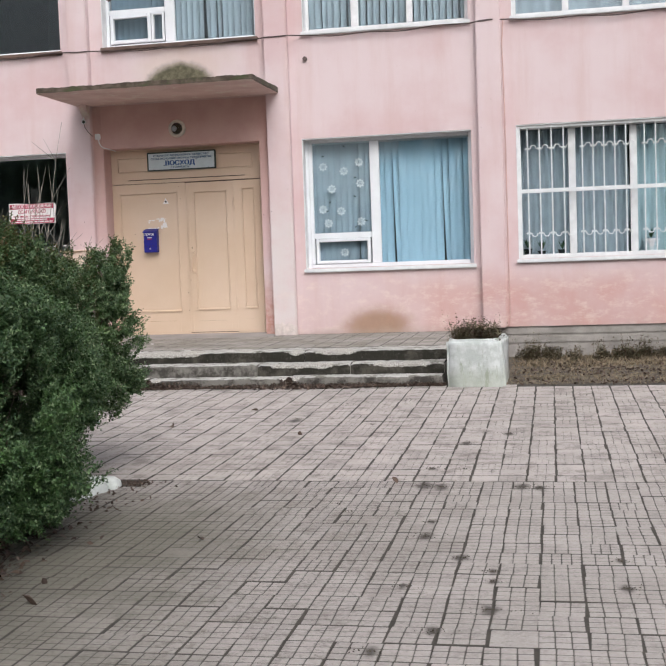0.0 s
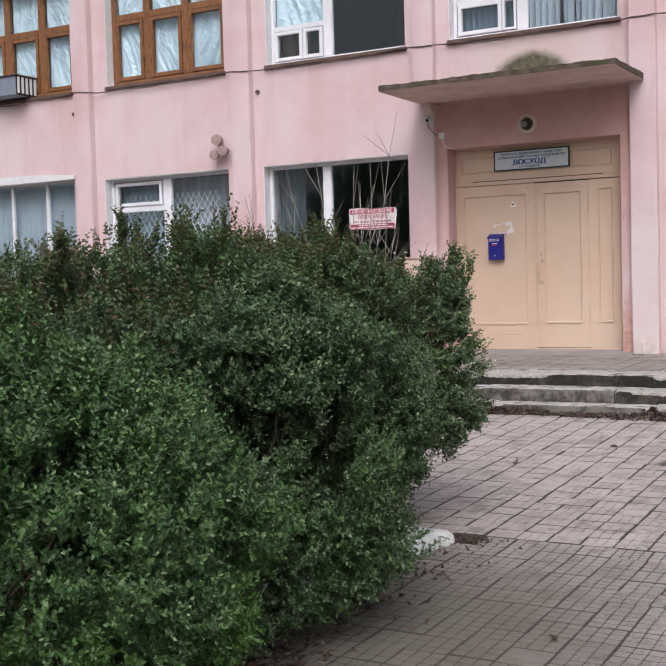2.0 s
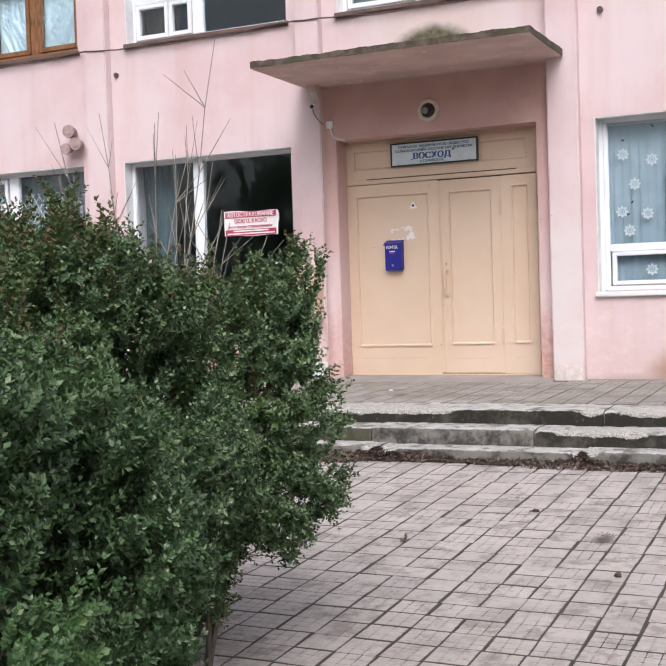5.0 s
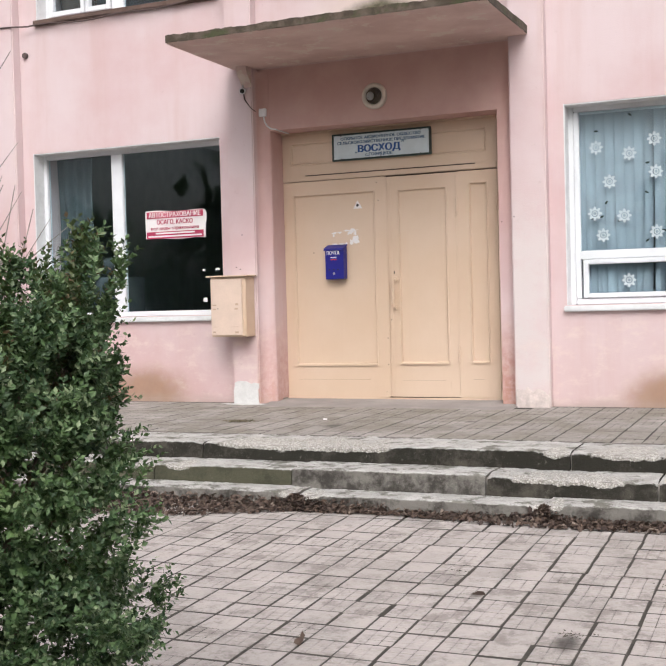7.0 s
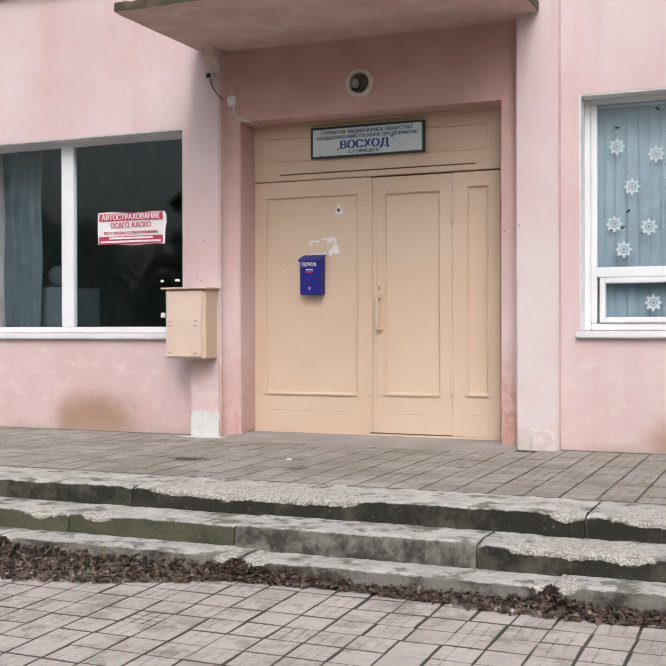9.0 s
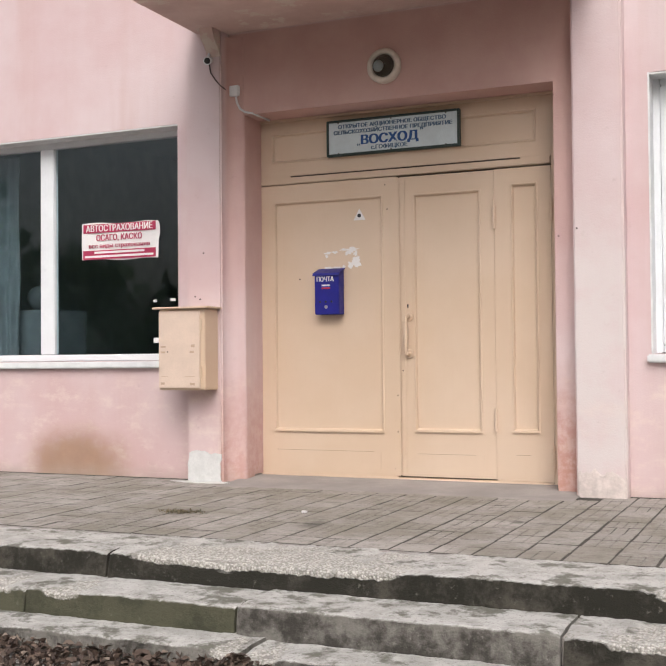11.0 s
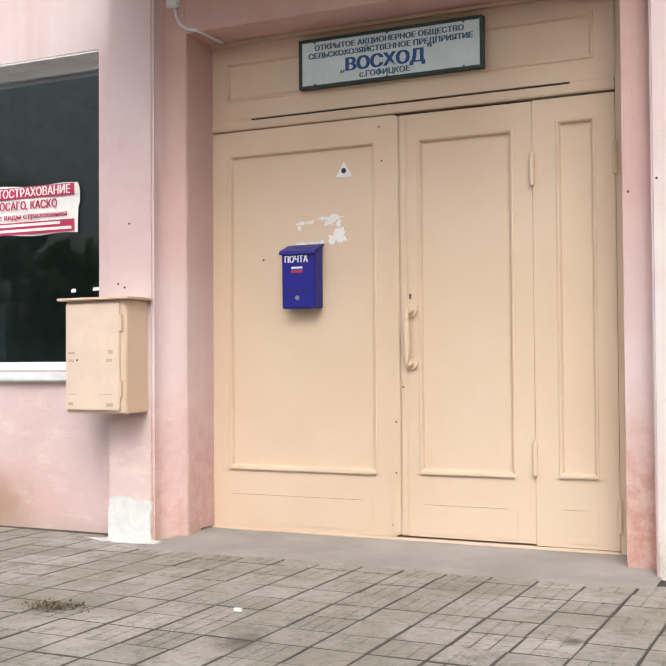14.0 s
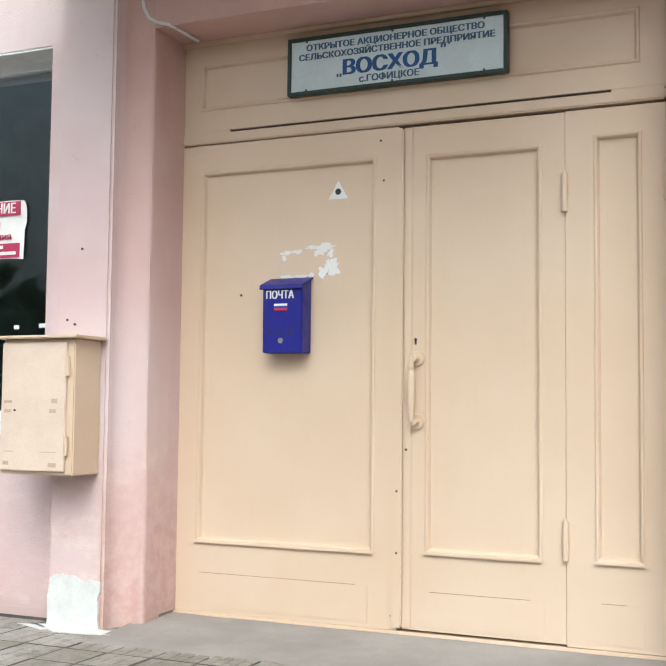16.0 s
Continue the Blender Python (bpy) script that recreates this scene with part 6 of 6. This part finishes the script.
# moss and dirt tufts in the paving joints
bm = bmesh.new()
rng = random.Random(31)
for x, y, r in SPOTS + ((5.5, -7.3, 0.06), (4.95, -8.5, 0.05), (4.85, -8.3, 0.05), (4.6, -5.5, 0.06), (3.9, -5.2, 0.07), (4.2, -4.4, 0.05), (3.2, -4.4, 0.06)):
    for _ in range(int(30 * r / 0.06)):
        a, d = rng.uniform(0, 6.28), r * abs(rng.gauss(0, 0.55))
        px, py = x + d * 1.6 * math.cos(a), y + d * math.sin(a)
        s = rng.uniform(0.003, 0.006)
        z = gz(py) + 0.002
        vs = [bm.verts.new((px + s * math.cos(k * 2.1 + a), py + s * math.sin(k * 2.1 + a), z)) for k in range(3)]
        t = bm.verts.new((px + rng.uniform(-s, s), py + rng.uniform(-s, s), z + rng.uniform(0.001, 0.005)))
        for k in range(3):
            bm.faces.new((vs[k], vs[(k + 1) % 3], t))
tagged(part("moss_tufts", bm, plain("moss", (0.055, 0.045, 0.03), 1.0, vary=0.4, scale=20)), "dark moss tufts between paving tiles", "moss", kind="stuff")


# ---- bushes ----
LEAF = (leaf_material("dark_privet_leaf", (0.014, 0.042, 0.017), (0.098, 0.172, 0.068), (0.20, 0.27, 0.14), (0.085, 0.185, 0.042)),
        leaf_material("bright_privet_leaf", (0.018, 0.056, 0.018), (0.100, 0.200, 0.062), (0.19, 0.29, 0.13), (0.098, 0.225, 0.040)),
        leaf_material("bronze_privet_leaf", (0.040, 0.072, 0.024), (0.105, 0.135, 0.048), (0.16, 0.095, 0.055), (0.11, 0.080, 0.042)),
        leaf_material("olive_privet_leaf", (0.017, 0.046, 0.019), (0.115, 0.188, 0.078), (0.235, 0.30, 0.165), (0.115, 0.195, 0.050)))


def leafage(name, P, N, rng, leafmat):
    """Leafy shoots at the points P along the directions N, as one mesh."""
    S = len(P)
    unit = lambda v: v / (np.linalg.norm(v, axis=-1, keepdims=True) + 1e-9)
    ax = N * 0.55 + np.array((0, 0, 1.0)) * rng.uniform(0.15, 1.0, (S, 1)) + rng.normal(0, 0.33, (S, 3))
    ax = unit(ax)
    s1 = unit(np.cross(ax, rng.normal(size=(S, 3))))
    t1 = np.cross(ax, s1)
    L = rng.uniform(0.05, 0.13, S)
    m = (L / 0.007).astype(int) + 2
    own = np.repeat(np.arange(S), m)
    k = np.arange(len(own)) - np.repeat(np.cumsum(m) - m, m)
    f = (k / m[own])[:, None]
    A = ax[own]
    o = P[own] + A * (L[own][:, None] * (f - 0.3))
    ang = (k * 1.57 + rng.uniform(-0.3, 0.3, len(own)))[:, None]
    out = np.cos(ang) * s1[own] + np.sin(ang) * t1[own]
    K = len(own)
    dirn = unit(out * rng.uniform(0.6, 1.0, (K, 1)) + A * rng.uniform(0.35, 0.9, (K, 1)))
    wd = unit(np.cross(dirn, A))
    nn = np.cross(wd, dirn)
    ln = rng.uniform(0.015, 0.028, (K, 1)) * (1 - 0.3 * f)
    hw = ln * rng.uniform(0.25, 0.36, (K, 1))
    verts = np.stack([o, o + dirn * ln * 0.45 + wd * hw + nn * ln * 0.06, o + dirn * ln, o + dirn * ln * 0.45 - wd * hw + nn * ln * 0.06], axis=1).reshape(-1, 3)
    faces = (np.arange(K)[:, None, None] * 4 + np.array([[0, 1, 2], [0, 2, 3]])[None]).reshape(-1, 3)
    me = bpy.data.meshes.new(name)
    me.from_pydata(verts.tolist(), [], faces.tolist())
    me.materials.append(leafmat)
    return tagged(new(name, me), kind="stuff")


def bush(label, blobs, shoots, seed, leafmat, sprigs=(), stems=()):
    """blobs: (x, y, z, rx, ry, rz). Leafy shoots stand on their joint surface, thin inside, with stems below."""
    rng = np.random.default_rng(seed)
    cx = float(np.mean([b[0] for b in blobs]))
    cy = float(np.mean([b[1] for b in blobs]))
    base = thing("privet_bush", label, "bush", (cx, cy, gz(cy)), "bushes along the path")
    B = np.array(blobs)
    area = B[:, 3] * B[:, 4] + B[:, 3] * B[:, 5] + B[:, 4] * B[:, 5]
    pick = rng.choice(len(B), size=shoots * 3, p=area / area.sum())
    d = rng.normal(size=(shoots * 3, 3))
    d /= np.linalg.norm(d, axis=1)[:, None]
    outer = rng.random(shoots * 3) < 0.74
    depth = np.where(outer, rng.uniform(0.95, 1.05, shoots * 3), rng.uniform(0.66, 0.84, shoots * 3))
    P = B[pick, :3] + d * B[pick, 3:] * depth[:, None]
    N = d / B[pick, 3:]
    N /= np.linalg.norm(N, axis=1)[:, None]
    inside = np.zeros(len(P), bool)
    for i, b in enumerate(B):
        q = np.linalg.norm((P - b[:3]) / b[3:], axis=1)
        inside |= (pick != i) & (q < 0.8)
    lump = np.array([noise.noise(Vector(p) * 3.1) + 0.6 * noise.noise(Vector(p) * 7.3) for p in P])
    ok = ~inside & (P[:, 2] > gz(cy) + 0.10 + 0.1 * rng.random(len(P))) & ((lump > -0.14) | ~outer)
    P, N, lump = P[ok][:shoots], N[ok][:shoots], lump[ok][:shoots]
    P = P + N * (0.17 * lump)[:, None]
    # shoots gather in tufts that stand proud, with dark gaps between
    heart = rng.choice(len(P), size=max(20, len(P) // 15), replace=False)
    C, rise = P[heart], rng.uniform(-0.025, 0.06, len(heart))
    own = np.concatenate([np.argmin(((P[i:i + 1500, None, :] - C[None]) ** 2).sum(-1), axis=1) for i in range(0, len(P), 1500)])
    spread = P - C[own]
    P = C[own] + spread * 0.72 + N[heart][own] * (rise[own] - 1.6 * (spread ** 2).sum(-1))[:, None]
    N = N[heart][own] + spread * 6.0
    N /= np.linalg.norm(N, axis=1)[:, None]
    extra = []
    tops = np.flatnonzero((N[:, 2] > 0.45) & (P[:, 0] < 3.2))
    for i in rng.choice(tops, size=min(len(tops), 46 * len(B)), replace=False):
        e = np.array((rng.normal(0, 0.25), rng.normal(0, 0.25), 1.0)) * rng.uniform(0.04, 0.15)
        for f in np.arange(0, 1, 0.022 / np.linalg.norm(e)):
            extra.append((P[i] + e * f + rng.normal(0, 0.014, 3), e * 12 + rng.normal(0, 0.3, 3)))
    for (a, b, w, m) in sprigs:
        a, b = np.array(a), np.array(b)
        for _ in range(m):
            f = rng.random() ** 0.7
            extra.append((a + (b - a) * f + rng.normal(0, w * (1.15 - f), 3), (b - a) / np.linalg.norm(b - a) + rng.normal(0, 0.5, 3)))
    lv = leafage("leaves", P, N, rng, leafmat)
    under(base, lv)
    if extra:
        under(base, leafage("young_leaves", np.array([e[0] for e in extra]), np.array([e[1] for e in extra]), rng, LEAF[2]))
    bm = bmesh.new()
    rr = random.Random(seed)
    for b in blobs:
        for _ in range(3):
            a = Vector((b[0] * 0.35 + cx * 0.65 - 0.15 + rr.uniform(-0.2, 0.2), b[1] * 0.35 + cy * 0.65 + rr.uniform(-0.2, 0.2), gz(b[1]) - 0.03))
            e = Vector((b[0] + rr.uniform(-0.5, 0.5) * b[3], b[1] + rr.uniform(-0.5, 0.5) * b[4], b[2] + rr.uniform(0.1, 0.55) * b[5]))
            prev, r = a, rr.uniform(0.010, 0.02)
            for k in range(1, 6):
                q = a.lerp(e, k / 5) + Vector((rr.uniform(-0.04, 0.04), rr.uniform(-0.04, 0.04), 0))
                rod(bm, prev, q, r * (1.1 - k * 0.16), r * (0.94 - k * 0.16), 6)
                prev = q
    for (a, b, *_r) in sprigs:
        rod(bm, a, b, 0.009, 0.003, 6)
    for pts in stems:
        for k, (a, b) in enumerate(zip(pts, pts[1:])):
            rod(bm, a, b, 0.014 - 0.002 * k, 0.012 - 0.002 * k, 7)
    under(base, tagged(part("branchwork", bm, M_palebark), kind="stuff"))
    return base


bush("dark green privet bush with twiggy shoots", [(2.50, -8.35, 0.90, 0.80, 0.76, 0.62), (2.92, -7.54, 1.08, 0.32, 0.34, 0.26), (3.02, -7.43, 0.64, 0.29, 0.34, 0.15), (2.62, -7.76, 0.46, 0.31, 0.42, 0.38), (2.97, -7.46, 0.86, 0.30, 0.32, 0.22), (2.72, -7.75, 0.82, 0.38, 0.42, 0.40), (3.13, -7.36, 1.27, 0.10, 0.10, 0.16), (2.58, -8.40, 1.18, 0.56, 0.58, 0.34), (2.52, -8.30, 0.36, 0.44, 0.46, 0.40), (2.84, -8.42, 0.70, 0.29, 0.40, 0.52)],
     24000, 11, LEAF[3],
     sprigs=(((3.10, -7.42, 1.0), (3.15, -7.34, 1.54), 0.05, 110), ((2.95, -7.42, 1.0), (2.96, -7.25, 1.42), 0.045, 70), ((2.2, -8.2, 1.4), (2.26, -8.17, 1.58), 0.05, 70), ((2.66, -7.4, 1.15), (2.64, -7.15, 1.40), 0.07, 110), ((2.43, -8.42, 1.35), (2.42, -8.4, 1.60), 0.05, 90)),
     stems=(((2.6, -7.8, 0.0), (2.85, -7.62, 0.70), (3.0, -7.62, 1.0), (3.1, -7.58, 1.2)), ((2.62, -7.75, 0.0), (2.9, -7.5, 0.6), (3.04, -7.38, 1.0), (3.13, -7.35, 1.45))))
bush("dense green privet bush beside the paving", [(2.85, -9.5, 0.66, 0.90, 0.85, 0.70), (2.75, -9.65, 1.02, 0.70, 0.80, 0.46), (3.2, -9.45, 0.82, 0.53, 0.60, 0.5), (3.02, -9.5, 0.30, 0.42, 0.66, 0.36), (3.03, -8.92, 0.52, 0.37, 0.38, 0.46), (3.12, -9.4, 0.30, 0.44, 0.50, 0.34), (3.16, -9.75, 0.22, 0.38, 0.42, 0.26)],
     22000, 12, LEAF[0], sprigs=(((2.42, -9.38, 1.3), (2.39, -9.4, 1.70), 0.05, 90), ((2.72, -9.4, 1.35), (2.70, -9.4, 1.66), 0.045, 60), ((2.6, -10.1, 1.3), (2.85, -10.3, 1.58), 0.06, 100), ((2.9, -9.3, 1.3), (2.95, -9.25, 1.52), 0.06, 60), ((2.4, -9.3, 1.35), (2.35, -9.25, 1.66), 0.06, 70)))
bush("bright green privet bush beside the paving", [(3.0, -11.0, 0.62, 0.86, 0.95, 0.52), (2.7, -11.15, 0.92, 0.75, 0.85, 0.42), (3.22, -10.8, 0.70, 0.48, 0.58, 0.45), (3.0, -10.9, 0.30, 0.42, 0.8, 0.34)],
     20000, 13, LEAF[1], sprigs=(((2.3, -10.7, 1.2), (2.3, -10.6, 1.60), 0.06, 80), ((2.6, -11.3, 1.2), (2.6, -11.3, 1.52), 0.06, 60)))
bush("bright green privet bush at the bed end", [(2.85, -12.6, 0.6, 0.95, 0.9, 0.66), (2.4, -12.4, 1.0, 0.7, 0.8, 0.42)], 6000, 14, LEAF[1])
bush("dark green privet bush at the back of the bed", [(1.45, -8.4, 0.75, 0.75, 0.9, 0.74), (1.4, -10.2, 0.75, 0.8, 1.0, 0.78)], 5000, 15, LEAF[0])

# bare shrub standing behind the bushes
sh = thing("bare_shrub", "leafless shrub with thin pale twigs", "shrub", (2.3, -7.2, 0.0))
rng = random.Random(17)
for tip in ((2.16, -7.2, 2.17), (2.44, -7.2, 2.10), (1.98, -7.15, 1.95), (2.73, -7.17, 2.42), (2.21, -6.68, 2.04), (2.0, -7.3, 2.13), (2.45, -6.95, 2.0), (2.6, -7.0, 1.95), (2.1, -7.0, 1.85), (2.55, -6.85, 1.75), (2.3, -6.6, 1.8), (2.8, -6.9, 1.62), (2.75, -6.75, 1.5), (1.75, -7.4, 1.95), (1.6, -7.2, 1.75), (2.35, -6.8, 2.15), (2.5, -6.7, 1.7)):
    bm = bmesh.new()
    a, e = Vector((2.25 + rng.uniform(-0.1, 0.1), -7.2 + rng.uniform(-0.1, 0.1), 0.0)), Vector(tip)
    side_ = Vector((rng.uniform(-1, 1), rng.uniform(-1, 1), 0)) * 0.10
    pts = [a.lerp(e, k / 9) + side_ * math.sin(k / 9 * math.pi) + Vector((rng.uniform(-0.012, 0.012), rng.uniform(-0.012, 0.012), 0)) for k in range(10)]
    pts[-1] = e
    for k in range(9):
        rod(bm, pts[k], pts[k + 1], 0.0054 - k * 0.00043, 0.005 - k * 0.00043, 5)
        for _ in range(2 if k > 2 else 0):
            dv = (pts[k + 1] - pts[k]).normalized() * rng.uniform(0.08, 0.25) + Vector((rng.uniform(-0.15, 0.15), rng.uniform(-0.15, 0.15), 0.02))
            rod(bm, pts[k], pts[k] + dv, 0.0024, 0.001, 4)
    under(sh, part("twig", bm, M_bark))


# ---- trees across the yard, behind the way ----
def far_trees():
    rng = np.random.default_rng(44)
    verts, faces = [], []
    for i in range(5200):
        x = rng.uniform(-34, 44)
        h = 6.5 + 2.5 * math.sin(x * 0.33) + 1.5 * math.sin(x * 0.9)
        z = rng.random() ** 0.8 * h
        y = -34 + rng.normal(0, 1.4)
        e = Euler((rng.uniform(0, 6), rng.uniform(0, 6), rng.uniform(0, 6))).to_matrix()
        s = rng.uniform(0.25, 0.8)
        k = len(verts)
        verts += [tuple(Vector((x, y, z)) + e @ Vector(p) * s) for p in ((-1, -0.4, 0), (0.2, -0.7, 0.1), (1, 0.1, 0), (0.1, 0.6, -0.1))]
        faces.append((k, k + 1, k + 2, k + 3))
    me = bpy.data.meshes.new("far_woods")
    me.from_pydata(verts, [], faces)
    me.materials.append(LEAF[0])
    tagged(new("far_woods", me), "dark evergreen trees across the yard", "trees", kind="stuff")


far_trees()


# ---- paving tiles ----
def tile_mesh(name, p, grooves, thick=0.02, gap=0.007, groove=0.5):
    """A cast tile with grooved squares; one connected sheet with a skirt."""
    h = (p - gap) / 2
    if grooves:
        st = 2 * h / grooves
        c = [-h, -h + 0.006]
        for i in range(1, grooves):
            c += [-h + i * st - 0.007, -h + i * st, -h + i * st + 0.007]
        c += [h - 0.006, h]
        cut = {round(-h + i * st, 5) for i in range(1, grooves)}
    else:
        c, cut = [-h, -h + 0.006, h - 0.006, h], set()
    n = len(c)
    verts, dirt = [], []
    for j in range(n):
        for i in range(n):
            edge = i in (0, n - 1) or j in (0, n - 1)
            low = round(c[i], 5) in cut or round(c[j], 5) in cut
            verts.append((c[i], c[j], -0.003 if edge else (-0.0025 if low else 0.0)))
            dirt.append(1.0 if edge else (groove if low else 0.0))
    faces = [(j * n + i, j * n + i + 1, (j + 1) * n + i + 1, (j + 1) * n + i) for j in range(n - 1) for i in range(n - 1)]
    rim = [i for i in range(n)] + [j * n + n - 1 for j in range(1, n)] + [(n - 1) * n + i for i in range(n - 2, -1, -1)] + [j * n for j in range(n - 2, 0, -1)]
    k = len(verts)
    verts += [(verts[r][0], verts[r][1], -thick) for r in rim]
    dirt += [1.0] * len(rim)
    for a in range(len(rim)):
        b = (a + 1) % len(rim)
        faces.append((rim[a], k + a, k + b, rim[b]))
    me = bpy.data.meshes.new(name)
    me.from_pydata(verts, [], faces)
    me.attributes.new("joint", "FLOAT", "POINT").data.foreach_set("value", dirt)
    me.materials.append(M_tile)
    return me


def lay(parent, cells, p, single, seed, plain_share, groove=0.5, gap=0.007, loose=1.0):
    """cells: centres with z and slope. Those in the stretch single(x, y) are objects of their own, the rest is joined."""
    rng = np.random.default_rng(seed)
    kinds = [tile_mesh("tile", p, 3, gap=gap, groove=groove), tile_mesh("tile", p, 4, gap=gap, groove=groove), tile_mesh("tile", p, 0, gap=gap)]
    data = [(np.array([v.co[:] for v in m.vertices]), [tuple(f.vertices) for f in m.polygons]) for m in kinds]
    edge_dirt = [np.array([v.value for v in m.attributes["joint"].data]) for m in kinds]
    verts, faces, made, k = [], [], 0, 0
    for x, y, z, slope in cells:
        r = rng.random()
        kd = 2 if r < plain_share(x, y) else (1 if r > 0.97 else 0)
        m = pose(x + rng.normal(0, 0.003) * loose, y + rng.normal(0, 0.003) * loose, z + rng.normal(0, 0.0006), math.degrees(slope) + rng.normal(0, 0.16), rng.normal(0, 0.16), rng.normal(0, 0.9) * loose)
        if single(x, y) and made < 300:
            ob = new("tile", kinds[kd])
            ob.matrix_world = m
            ob.parent = parent
            made += 1
        else:
            a = np.array(m)
            verts.append(data[kd][0] @ a[:3, :3].T + a[:3, 3])
            faces.append((k, kd))
            k += len(data[kd][0])
    if verts:
        allv = np.vstack(verts)
        fs = []
        for k, kd in faces:
            fs += [tuple(i + k for i in f) for f in data[kd][1]]
        me = bpy.data.meshes.new("tile_field")
        me.from_pydata(allv.tolist(), [], fs)
        dirt = np.concatenate([edge_dirt[kd] for _, kd in faces])
        me.attributes.new("joint", "FLOAT", "POINT").data.foreach_set("value", dirt)
        me.materials.append(M_tile)
        ob = new("tile_field", me)
        ob.parent = parent
        tagged(ob, "worn grooved concrete paving tiles", kind="stuff")


P0, P1 = 0.1845, 0.178
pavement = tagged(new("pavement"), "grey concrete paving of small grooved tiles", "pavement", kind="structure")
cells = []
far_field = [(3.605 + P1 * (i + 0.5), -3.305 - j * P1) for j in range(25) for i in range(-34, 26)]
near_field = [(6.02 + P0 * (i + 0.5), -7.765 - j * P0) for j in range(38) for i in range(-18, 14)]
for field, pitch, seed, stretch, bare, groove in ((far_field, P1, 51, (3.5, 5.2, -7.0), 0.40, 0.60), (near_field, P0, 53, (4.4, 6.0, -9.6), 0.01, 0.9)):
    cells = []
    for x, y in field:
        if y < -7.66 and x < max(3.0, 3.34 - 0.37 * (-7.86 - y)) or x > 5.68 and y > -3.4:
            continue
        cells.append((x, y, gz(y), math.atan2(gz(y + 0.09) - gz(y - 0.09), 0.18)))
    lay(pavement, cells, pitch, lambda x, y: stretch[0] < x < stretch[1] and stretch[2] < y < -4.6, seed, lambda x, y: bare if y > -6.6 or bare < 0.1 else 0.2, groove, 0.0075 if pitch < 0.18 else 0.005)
P2 = 0.1986
terrace_paving = tagged(new("terrace_paving"), "grey grooved concrete tiles on the terrace", "pavement", kind="structure")
cells = []
for j in range(11):
    y = -2.145 + j * P2
    for i in range(-30, 18):
        x = 1.397 + P2 * (i + 0.5)
        if y > -0.30 and -0.02 < x < 2.5 or y > -0.06 or x > 4.95 or x < -4.2:
            continue
        cells.append((x, y, 0.412 + 0.012 * (y + 2.2) / 2.1, 0.006))
lay(terrace_paving, cells, P2, lambda x, y: 0.2 < x < 4.0 and y < -0.3, 52, lambda x, y: 0.34, 0.62, 0.0065, 0.5)
